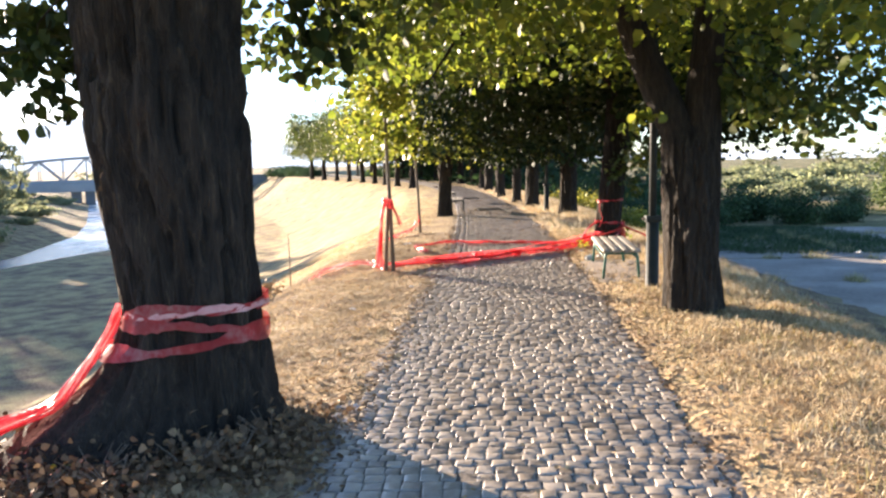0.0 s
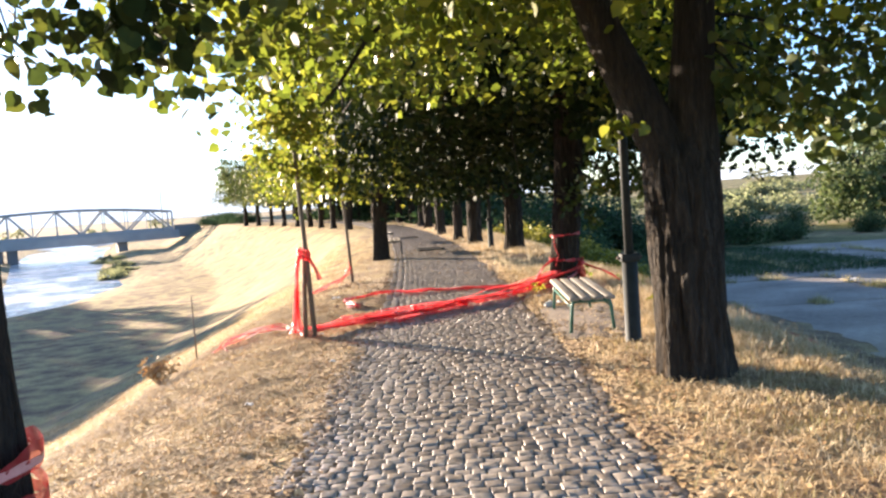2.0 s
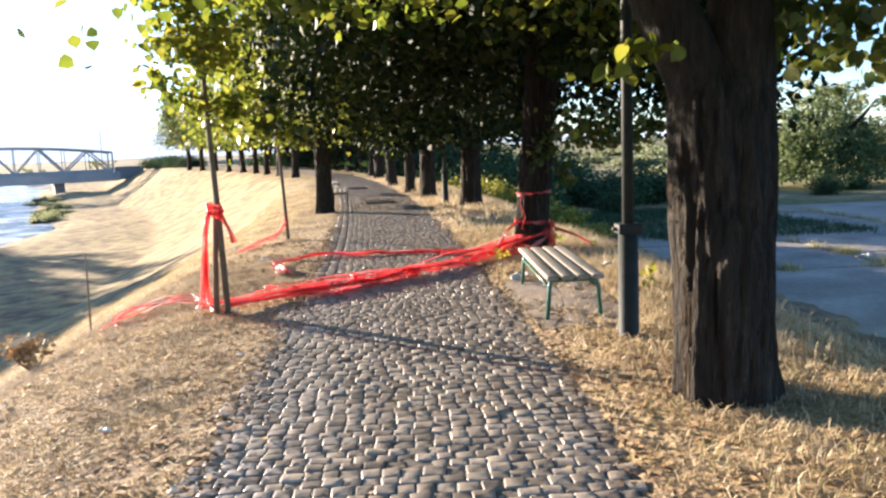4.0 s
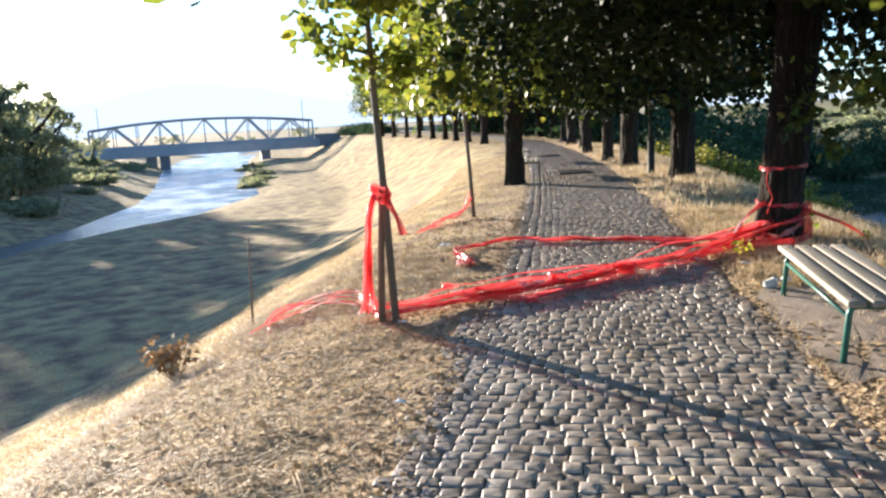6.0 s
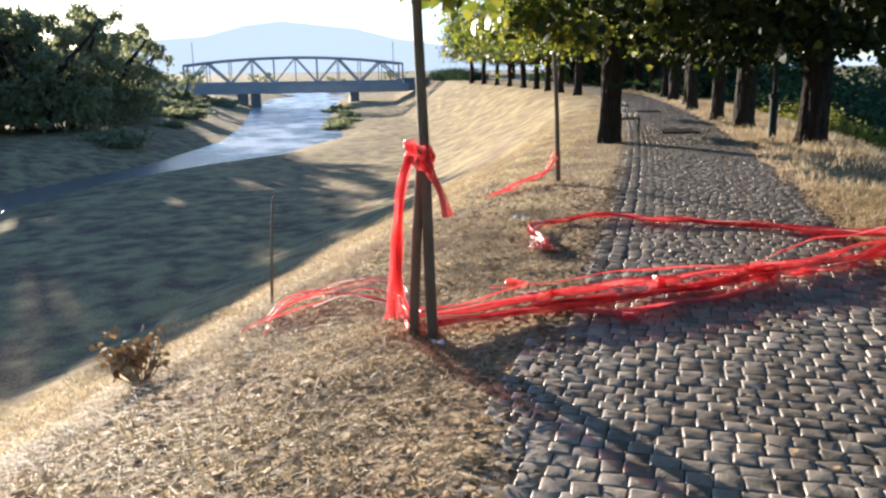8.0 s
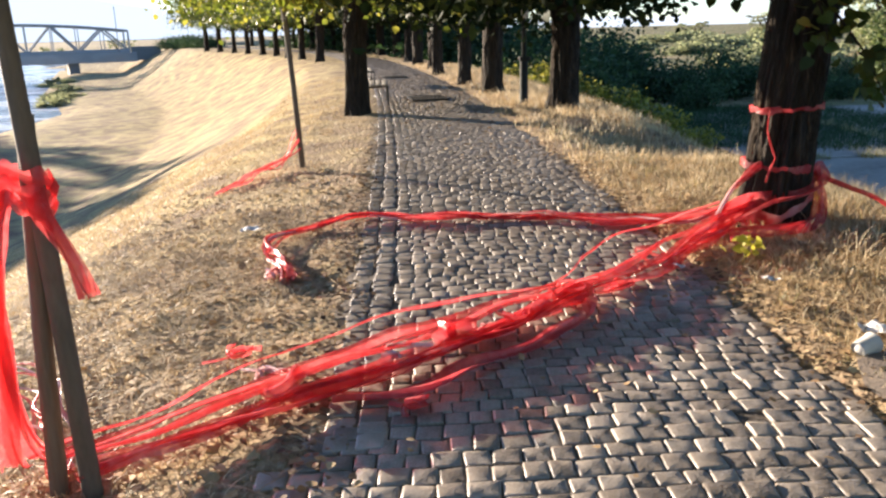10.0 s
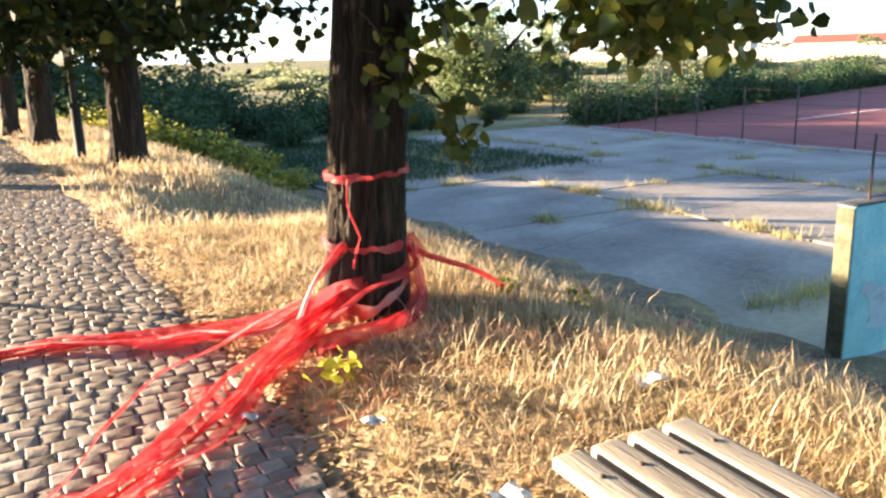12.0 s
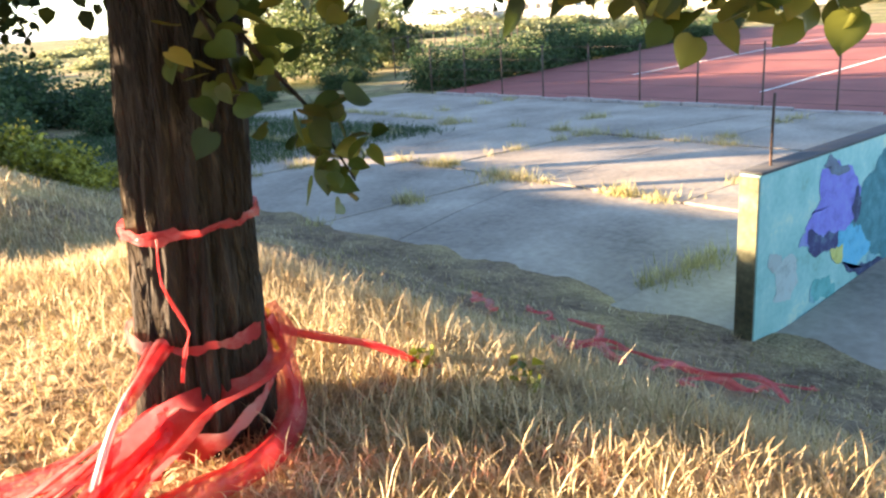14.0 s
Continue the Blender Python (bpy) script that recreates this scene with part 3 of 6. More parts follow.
linden((2.26, 9.45, 0), .31, fork=2.55, top=10, spread=4.2, low=2.55, leaves=44000, size=.1, seed=2, label="forked old linden tree with two thick stems and furrowed bark", flare=1.2,
       limbs=[(-.42, .05, 1.0), (.22, .1, 1.0)], trunk_line=[(.03, 0, -.2), (0, 0, .8), (-.03, 0, 1.6), (-.06, 0, 1.95), (-.08, 0, 2.2), (-.09, 0, 2.3)], radii=[.32, .315, .315, .3, .17, .03],
       stems=[(.205, [(-.1, 0, 1.7), (-.22, 0, 2.1), (-.39, 0, 2.5), (-.64, .02, 3.1), (-1.0, .08, 4.2), (-1.3, .2, 5.6), (-1.6, .4, 7.5)]), (.215, [(.06, 0, 1.7), (.07, 0, 2.1), (.08, 0, 2.5), (.13, 0, 3.1), (.25, .05, 4.8), (.4, .2, 6.2), (.7, .3, 8.2)])])
BOUND_AT = (2.2, 16.77)
# The dark leaf copy paints this crown's shade, as along the right-hand row.
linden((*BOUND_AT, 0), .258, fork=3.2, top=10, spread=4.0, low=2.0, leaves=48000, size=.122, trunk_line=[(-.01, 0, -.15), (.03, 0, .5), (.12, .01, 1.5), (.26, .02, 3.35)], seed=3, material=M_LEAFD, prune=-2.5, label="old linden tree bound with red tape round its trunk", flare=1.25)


def sprig(parent, pts, n, spread, seed, size=.1, material=None):
    """A leafy side branch, part of the tree."""
    r = np.random.default_rng(seed)
    s = np.array(pts, float)
    part("side_branch", Geo().tube(s, np.linspace(.016, .004, len(s)), 5, cap=False), M_BARK, parent)
    k = np.array([s[-1 - int(abs(q))] * (1 - w) + s[-2 - int(abs(q))] * w for q, w in zip(r.exponential(.7, n).clip(0, len(s) - 2.01), r.random(n))])
    part("leaves", scatter_leaves("leaves", k + np.clip(r.normal(size=(n, 3)), -1.7, 1.7) * spread, size, material or M_LEAF, 2, .9, r), None, parent)


HUGE, FORKED = [o for o in scene.objects if o.name.startswith("tree") and o.parent is None][:2]
BOUND = [o for o in scene.objects if o.name.startswith("tree") and o.parent is None][-1]
sprig(BOUND, [(.05, -.2, 2.9), (.35, -.8, 2.95), (.29, -1.1, 2.5), (.39, -1.5, 2.1), (.54, -1.8, 1.86), (.84, -1.95, 1.74)], 380, (.22, .16, .1), 1, .085, M_LEAFM)
sprig(BOUND, [(.05, -.2, 2.9), (.5, -.6, 2.9), (.94, -1.0, 2.4), (1.19, -1.4, 2.03), (1.44, -1.55, 1.82)], 260, (.2, .16, .1), 2, .085, M_LEAFM)
sprig(BOUND, [(.05, -.2, 1.8), (.1, -.36, 1.75), (.22, -.43, 1.55), (.4, -.42, 1.35), (.58, -.4, 1.05)], 44, (.09, .07, .08), 3, .105, M_LEAFM)
sprig(BOUND, [(-.05, -.28, 1.9), (.0, -.38, 1.8), (.08, -.42, 1.6), (.12, -.42, 1.45)], 30, (.1, .05, .1), 4, .1, M_LEAFM)
sprig(BOUND, [(.1, -.1, 2.2), (.2, -.3, 2.15), (.35, -.42, 1.95), (.5, -.45, 1.68)], 34, (.13, .12, .09), 5, .105, M_LEAFM)
# Darker leaf copies here paint boughs seen against the light.
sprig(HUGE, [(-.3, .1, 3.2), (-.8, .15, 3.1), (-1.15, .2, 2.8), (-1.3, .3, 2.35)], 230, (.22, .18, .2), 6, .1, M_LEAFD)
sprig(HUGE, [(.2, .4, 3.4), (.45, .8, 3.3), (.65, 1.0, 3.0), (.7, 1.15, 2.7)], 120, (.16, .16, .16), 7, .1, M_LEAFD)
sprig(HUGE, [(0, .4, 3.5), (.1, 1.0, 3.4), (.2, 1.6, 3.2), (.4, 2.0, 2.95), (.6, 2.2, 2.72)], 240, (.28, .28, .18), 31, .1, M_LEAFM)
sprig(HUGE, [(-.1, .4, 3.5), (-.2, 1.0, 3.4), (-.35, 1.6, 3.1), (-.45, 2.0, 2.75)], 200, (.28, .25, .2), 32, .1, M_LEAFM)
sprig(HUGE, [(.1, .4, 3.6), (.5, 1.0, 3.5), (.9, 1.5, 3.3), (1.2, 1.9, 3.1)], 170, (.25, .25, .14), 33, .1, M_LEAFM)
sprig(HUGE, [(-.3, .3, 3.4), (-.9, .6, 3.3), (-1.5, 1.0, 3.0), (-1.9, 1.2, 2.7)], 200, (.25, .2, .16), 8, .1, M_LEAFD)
sprig(FORKED, [(.15, 0, 3.0), (.5, -.1, 2.9), (.9, -.1, 2.65), (1.2, -.1, 2.35), (1.35, -.1, 2.1)], 230, (.26, .26, .17), 21, .1, M_LEAFM)
sprig(FORKED, [(.15, 0, 3.2), (.6, .2, 3.2), (1.2, .3, 3.05), (1.7, .3, 2.8), (2.05, .3, 2.55)], 220, (.3, .3, .2), 22, .1, M_LEAFM)
sprig(FORKED, [(.15, 0, 3.0), (.35, -.1, 2.8), (.55, -.1, 2.5), (.65, -.1, 2.3)], 170, (.18, .2, .16), 23, .1, M_LEAFM)
sprig(FORKED, [(-.25, -.1, 2.1), (-.45, -.2, 2.27), (-.6, -.2, 2.27), (-.74, -.2, 2.16)], 24, (.07, .07, .05), 24, .1, M_LEAFY)
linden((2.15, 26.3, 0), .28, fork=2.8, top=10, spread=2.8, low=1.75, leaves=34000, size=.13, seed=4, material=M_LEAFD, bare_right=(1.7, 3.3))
linden((-1.88, 26.75, 0), .23, fork=2.8, top=9.5, spread=3.6, low=2.0, leaves=26000, size=.1, seed=5, material=M_LEAFY, label="linden tree with sunlit yellow-green crown beside the path")
young_tree((-1.75, 13.2, 0), 4.6, 2.15, .8, 3500, 1, "staked young linden with red tape hung on its stem", True, (-.1, .02))
young_tree((-2.05, 20.4, 0), 5.6, 1.9, 1.15, 5800, 2, "slender young tree with yellowing leaves on the verge", False, (-.15, .03))

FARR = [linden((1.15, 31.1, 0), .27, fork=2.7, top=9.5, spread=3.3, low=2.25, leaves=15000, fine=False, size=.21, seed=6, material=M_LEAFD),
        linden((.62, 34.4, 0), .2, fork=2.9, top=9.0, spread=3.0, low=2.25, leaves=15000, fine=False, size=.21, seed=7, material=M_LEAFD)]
FAR = [linden((-6.6, 58.0, 0), .25, fork=2.8, top=9.5, spread=3.4, low=2.5, leaves=14000, fine=False, size=.16, seed=8, material=M_LEAFM),
       linden((-8.4, 63.5, 0), .22, fork=2.9, top=9.0, spread=3.2, low=2.5, leaves=14000, fine=False, size=.16, seed=9, material=M_LEAFM)]


def avenue():
    r = np.random.default_rng(3)
    for y in (40.0, 44.0, 49, 54, 60, 66, 72, 79, 86, 93, 101, 109, 118, 127):
        copy_thing(FARR[r.integers(0, 2)], pose(float(xc(y)) + float(np.interp(y, [40, 60], [1.75, 2.35])) + r.normal() * .12, y, 0, 0, 0, r.uniform(0, 360)))
    for y in (69, 74.5, 80, 86, 92, 98, 104):
        c = copy_thing(FAR[r.integers(0, 2)], pose(float(xc(y)) + float(np.interp(y, [57, 69, 104], [-2.2, -3.8, -6.6])) + r.normal() * .12, y, 0, 0, 0, r.uniform(0, 360)))
        if y > 95:
            c.scale = (1.15, 1.15, 1.1)


avenue()


# ---- street furniture ----
def lamp_post(at, tall=4.6, label=""):
    t = thing("street_lamp", label, "street lamp", "lamp posts along the path", pose(*at))
    part("base", Geo().tube([(0, 0, -.1), (0, 0, .02), (0, 0, .03), (0, 0, .92)], [.1, .1, .088, .084], 16), M_METAL, t)
    collar = part("collar", Geo().box(-.1, -.085, .9, .1, .085, .985, .012), M_METAL, t, "square steel collar with side lugs")
    for x in (-.115, .115):
        part("lug_bolt", Geo().tube([(x - .02, 0, .94), (x + .02, 0, .94)], .018, 6), M_RUST, collar)
    part("pole", Geo().tube([(0, 0, .95), (0, 0, 2.4), (0, 0, tall)], [.05, .047, .042], 14), M_METAL, t)
    part("head", Geo().tube([(0, 0, tall), (0, 0, tall + .05), (0, 0, tall + .3), (0, 0, tall + .36)], [.05, .1, .14, .03], 12), M_METAL, t)
    return t


lamp_post((2.1, 11.1, .03), label="dark painted steel lamp post with thicker lower section")
lamp2 = lamp_post((1.52, 27.5, .03), label="dark lamp post with a small pale notice")
part("notice", Geo().box(-.07, -.062, 1.75, .07, -.056, 1.95), M_PAPER, lamp2, "small pale paper notice")


def rod(g, a, b, r=.02, sides=10):
    return g.tube([a, b], r, sides)


def flat_bench(m):
    """Backless bench: green pipe frame, four rounded wooden slats; its length runs along y."""
    t = thing("park_bench", "backless bench with weathered wooden slats on green pipe frame", "bench", "", m)
    L, W, H = 1.86, .46, .385
    for y in (0, L):
        g = Geo()
        for x in (0, W):
            s = 1 if x else -1
            g.tube([(x + s * .03, y, -.02), (x, y, H - .05), (x - s * .012, y, H - .012), (x - s * .05, y, H)], .021, 10)
        rod(g, (.05, y, H), (W - .05, y, H), .021)
        part("leg_frame", g, M_GREENPIPE, t, "green painted bent pipe legs")
    for x in (.0, W):
        part("stretcher", rod(Geo(), (x, 0, H - .075), (x, L, H - .075), .013), M_GREENPIPE, t)
    for i in range(4):
        x = -.045 + i * .143
        slat = part("slat", Geo().box(x, -.13, H + .018, x + .112, L + .17, H + .062, .018), M_SLAT, t)
        for y in (0, L):
            part("bolt", Geo().tube([(x + .056, y, H + .055), (x + .056, y, H + .065), (x + .056, y, H + .068)], [.011, .011, .006], 8), M_RUST, slat, "dark round bolt head")
    return t


flat_bench(pose(1.57, 11.9, .03, 0, 0, -1.5))


def back_bench(m, mirror=1):
    t = thing("park_bench", "green slatted park bench with a backrest under trees", "bench", "benches with backrests", m)
    for y in (0, 1.5):
        g = Geo()
        g.tube([(.42, y, 0), (.42, y, .42), (0, y, .4), (-.1, y, .82)], .02, 8)
        g.tube([(0, y, 0), (0, y, .4)], .02, 8)
        part("leg_frame", g, M_METAL, t)
    for i in range(3):
        part("slat", Geo().box(.03 + i * .14, -.15, .43, .14 + i * .14, 1.65, .465, .012), M_SLAT, t)
    for i in range(2):
        part("back_slat", Geo().box(-.035 - i * .03, -.15, .56 + i * .16, -.005 - i * .03, 1.65, .66 + i * .16, .01), M_SLAT, t)
    return t


back_bench(pose(-1.75, 28.2, .02, 0, 0, 4))
back_bench(pose(-2.45, 34.8, .02, 0, 0, 7))


def access_cover(at, w, d, turn):
    """A rectangular iron cover in a frame, flush with the setts."""
    t = thing("manhole_cover", "dark rectangular iron access cover in the cobbles", "manhole cover", "manhole covers", pose(*at, 0, 0, turn))
    frame_bar = [(-w / 2 - .05, -d / 2 - .05, w / 2 + .05, -d / 2), (-w / 2 - .05, d / 2, w / 2 + .05, d / 2 + .05), (-w / 2 - .05, -d / 2, -w / 2, d / 2), (w / 2, -d / 2, w / 2 + .05, d / 2)]
    for x0, y0, x1, y1 in frame_bar:
        part("rim", Geo().box(x0, y0, -.03, x1, y1, .038, .006), M_IRON, t)
    for k in (-1, 1):
        lid = part("lid", Geo().box(-w / 2 + .004, min(0, k * d / 2) + .006, -.02, w / 2 - .004, max(0, k * d / 2) - .006, .032, .004), M_IRON, t)
        for q in range(-3, 4):
            part("rib", Geo().box(q * w / 8 - .012, min(0, k * d / 2) + .06, .03, q * w / 8 + .012, max(0, k * d / 2) - .06, .037), M_IRON, lid)


access_cover((-.47, 29.7, .028), .74, 1.1, 7)
access_cover((-1.6, 39.0, .028), .7, .8, 10)


# ---- cobbled path ----
def path_bed():
    ys = np.concatenate([np.arange(-8, 60, .5), np.arange(60, 150, 2)])
    us = np.array([-1.4, -1.2, -.6, 0, .6, 1.1, 1.22])
    zs = np.array([-.06, .004, .0215, .0275, .0215, .004, -.06])
    X = xc(ys)[:, None] + us[None]
    v = np.stack([X, np.repeat(ys[:, None], 7, 1), np.repeat(zs[None], len(ys), 0)], -1).reshape(-1, 3)
    i = np.arange(len(ys) * 7).reshape(-1, 7)
    f = np.stack([i[:-1, :-1], i[:-1, 1:], i[1:, 1:], i[1:, :-1]], -1).reshape(-1, 4)
    return solo("path", mesh_np("path", v, f, M_BED, True), None, "cobbled footpath of worn grey granite setts", "path", kind="structure")


PATH_BED = path_bed()


def sett_shape(r, corners=8):
    """One sett, 1 x 1 in plan, with worn round edges: vertices and triangles or quads padded to four."""
    a = np.arange(corners) * 2 * math.pi / corners + math.pi / corners
    sq = np.stack([np.cos(a), np.sin(a)], -1)
    sq = sq / np.max(np.abs(sq), axis=1, keepdims=True) * .5 if corners == 4 else np.sign(sq) * np.where(np.abs(sq) > .7, .5, .44)
    jig = 1 + r.uniform(-.05, .03, (corners, 1))
    rings = [(1.0, -.05), (1.0, .0205), (.955, .0258)] + ([(.8, .0278)] if corners == 8 else [])
    v = np.concatenate([np.c_[sq * s * jig, np.full(corners, z) + (r.normal(scale=.0014, size=corners) if z > 0 else 0)] for s, z in rings] + [np.array([[0, 0, .0283 + r.normal() * .0015]])])
    f = []
    for k in range(len(rings) - 1):
        for j in range(corners):
            f.append((k * corners + j, k * corners + (j + 1) % corners, (k + 1) * corners + (j + 1) % corners, (k + 1) * corners + j))
    t = (len(rings) - 1) * corners
    top = [(t + j, t + (j + 1) % corners, len(rings) * corners) for j in range(corners)]
    tri = [q for a4 in f for q in ((a4[0], a4[1], a4[2]), (a4[0], a4[2], a4[3]))] + top
    return v, np.array(tri)


def lay_setts():
    r = np.random.default_rng(21)
    shapes = [sett_shape(r) for _ in range(7)]
    coarse = [sett_shape(r, 4) for _ in range(4)]
    meshes = [mesh_np("cobble", v, f, M_COBBLE_P, True) for v, f in shapes]
    V, F, base = [], [], 0
    y = -3.0
    while y < 62:
        depth = r.uniform(.092, .118)
        c = float(xc(y))
        u = -1.27 + .04 * math.sin(y * .9) + r.uniform(-.06, .06) if y < 13.5 else -.84 + r.uniform(-.02, .02)
        end = 1.13 + .05 * math.sin(y * .7) + .04 * math.sin(y * 2.1)
        while u < end:
            w = r.uniform(.088, .128)
            x, yy = c + u + w / 2, y + depth / 2 + .02 * math.sin(u * 3.1 + y * .5) + r.normal() * .003
            z = .012 * (1 - (u / 1.1) ** 2) + r.normal() * .0026 + .0025 * fnoise(np.array(x), np.array(yy), 2.2).item() - .0065
            turn = r.normal() * .05
            sx, sy = w - r.uniform(.001, .006), depth - r.uniform(.001, .006)
            if 13.2 < y < 14.7 and u > -1.0:
                ob = new("cobble", meshes[r.integers(0, 7)])
                ob.matrix_basis = Matrix.LocRotScale((x, yy, z), Euler((r.normal() * .022, r.normal() * .022, turn)), (sx, sy, 1))
                ob.parent = PATH_BED
            else:
                v, f = shapes[r.integers(0, 7)] if y < 26 else coarse[r.integers(0, 4)]
                ca, sa = math.cos(turn), math.sin(turn)
                q = v * (sx, sy, 1)
                tilt = r.normal(scale=.022, size=2)
                V.append(np.stack([x + q[:, 0] * ca - q[:, 1] * sa, yy + q[:, 0] * sa + q[:, 1] * ca, z + q[:, 2] + q[:, 0] * tilt[0] + q[:, 1] * tilt[1]], -1))
                F.append(f + base)
                base += len(v)
            u += w
        y += depth
    # the border of two rows of lengthwise stones on the river side
    for col in (0, 1):
        y = 13.4
        while y < 40:
            L = r.uniform(.1, .16)
            v, f = shapes[r.integers(0, 7)]
            q = v * (r.uniform(.105, .128), L - r.uniform(.008, .02), 1)
            V.append(q + (float(xc(y)) - 1.06 + col * .136 + r.normal() * .008, y + L / 2, -.009 + .006 * col + r.normal() * .004))
            F.append(f + base)
            base += len(v)
            y += L
    ob = new("cobbles", mesh_np("cobbles", np.concatenate(V), np.concatenate(F), M_COBBLE, True))
    ob.parent = PATH_BED
    tagged(ob, kind="stuff")


lay_setts()


# ---- warning tape ----
def spline(pts, per=10):
    p = [np.array(q, float) for q in pts]
    p = [2 * p[0] - p[1]] + p + [2 * p[-1] - p[-2]]
    out = []
    for i in range(1, len(p) - 2):
        k = max(3, int(per * np.linalg.norm(p[i + 1] - p[i])))
        for t in np.linspace(0, 1, k, endpoint=False):
            out.append(.5 * (2 * p[i] + (p[i + 1] - p[i - 1]) * t + (2 * p[i - 1] - 5 * p[i] + 4 * p[i + 1] - p[i + 2]) * t * t + (3 * p[i] - p[i - 1] - 3 * p[i + 1] + p[i + 2]) * t ** 3))
    out.append(p[-2])
    return np.array(out)


ACROSS = 8


def ribbon(g, pts, width=.05, seed=0, wob=.02, twist=.7, per=12, drape=False, start=0.0):
    """A crumpled band of film along pts: pleated lengthwise and twisted."""
    r = np.random.default_rng(seed + 900)
    s = spline(pts, per)
    n = len(s)
    ph = r.uniform(0, 6, 6)
    d = np.gradient(s, axis=0)
    d /= np.linalg.norm(d, axis=1, keepdims=True) + 1e-9
    L = np.concatenate([[0], np.cumsum(np.linalg.norm(np.diff(s, axis=0), axis=1))])
    side = np.cross(d, (0, 0, 1.0))
    side /= np.linalg.norm(side, axis=1, keepdims=True) + 1e-6
    up = np.cross(side, d)
    a = start + twist * (np.sin(L * 2.3 + ph[0]) + .5 * np.sin(L * 5.1 + ph[1]))
    w = width * (.74 + .26 * np.sin(L * 2.9 + ph[2]) + .1 * np.sin(L * 8.3 + ph[4]))
    c = s + side * (wob * np.sin(L * 4.3 + ph[3]) + wob * .6 * np.sin(L * 11 + ph[4]))[:, None] + up * (.5 * wob * (np.sin(L * 7.7 + ph[5]) + 1))[:, None]
    v = []
    for j in range(ACROSS):
        q = j / (ACROSS - 1) - .5
        fold = .2 * np.sin(q * 7.0 + ph[1] + .9 * np.sin(L * 1.3 + ph[5])) + .06 * np.sin(q * 17 + ph[3] + 1.4 * np.sin(L * 2.1))
        off = side * (np.cos(a) * q - np.sin(a) * fold)[:, None] + up * (np.sin(a) * q + np.cos(a) * fold)[:, None]
        v.append(c + off * w[:, None])
    v = np.stack(v, 1)
    v = v + r.normal(scale=.0016, size=v.shape)
    if drape:
        floor = np.maximum(height(v[..., 0], v[..., 1]), np.where(np.abs(v[..., 0] - xc(v[..., 1])) < 1.15, .035, -9)) + .008
        v[..., 2] = np.maximum(v[..., 2], floor)
    k = len(g.v)
    g.v.extend(map(tuple, v.reshape(-1, 3)))
    for i in range(n - 1):
        for j in range(ACROSS - 1):
            b = k + i * ACROSS + j
            g.f.append((b, b + 1, b + ACROSS + 1, b + ACROSS))
    return g


def wrap(g, centre, radius, z, width, seed=0, tilt=.03, turns=1.0, bump=.02):
    r = np.random.default_rng(seed + 40)
    a = np.linspace(0, 2 * math.pi * turns, int(30 * turns))
    ph = r.uniform(0, 6)
    rr = radius + bump * (1 + np.sin(a * 3 + ph)) * .5
    c = np.stack([centre[0] + rr * np.cos(a), centre[1] + rr * np.sin(a), z + tilt * np.sin(a + ph) + .01 * np.sin(a * 5 + ph)], -1)
    k = len(g.v)
    for i, p in enumerate(c):
        w = width * (.8 + .25 * math.sin(a[i] * 4 + ph))
        for q, o in ((-.5, 0), (0, .012), (.5, 0)):
            out = np.array([math.cos(a[i]), math.sin(a[i]), 0]) * o
            g.v.append(tuple(p + out + np.array([0, 0, q * w])))
    for i in range(len(c) - 1):
        for j in range(2):
            b = k + i * 3 + j
            g.f.append((b, b + 1, b + 4, b + 3))
    return g


def girdle(g, centre, base, knots, width, seed=0, way=None):
    """A crumpled film round a trunk; knots: (degrees, height) round the circle."""
    r = np.random.default_rng(seed + 60)
    n = 72
    a = np.arange(n) * 2 * math.pi / n
    kd = np.radians([k[0] for k in knots])
    z = np.interp(a, kd, [k[1] for k in knots], period=2 * math.pi) + .006 * np.sin(a * 9 + seed)
    w = width * (.75 + .3 * np.sin(a * 3 + seed) + .15 * np.sin(a * 7 + 2 * seed)) + .004 * r.normal(size=n)
    k = len(g.v)
    for i in range(n):
        for q in (-.5, -.2, .15, .5):
            zz = z[i] + q * w[i]
            rr = base + .007 * r.random() + (big_root(a[i], zz, way) if way is not None else 0)
            g.v.append((centre[0] + rr * math.cos(a[i]), centre[1] + rr * math.sin(a[i]), zz + .004 * r.normal()))
    for i in range(n):
        for j in range(3):
            p, q = k + i * 4 + j, k + ((i + 1) % n) * 4 + j
            g.f.append((p, p + 1, q + 1, q))
    return g


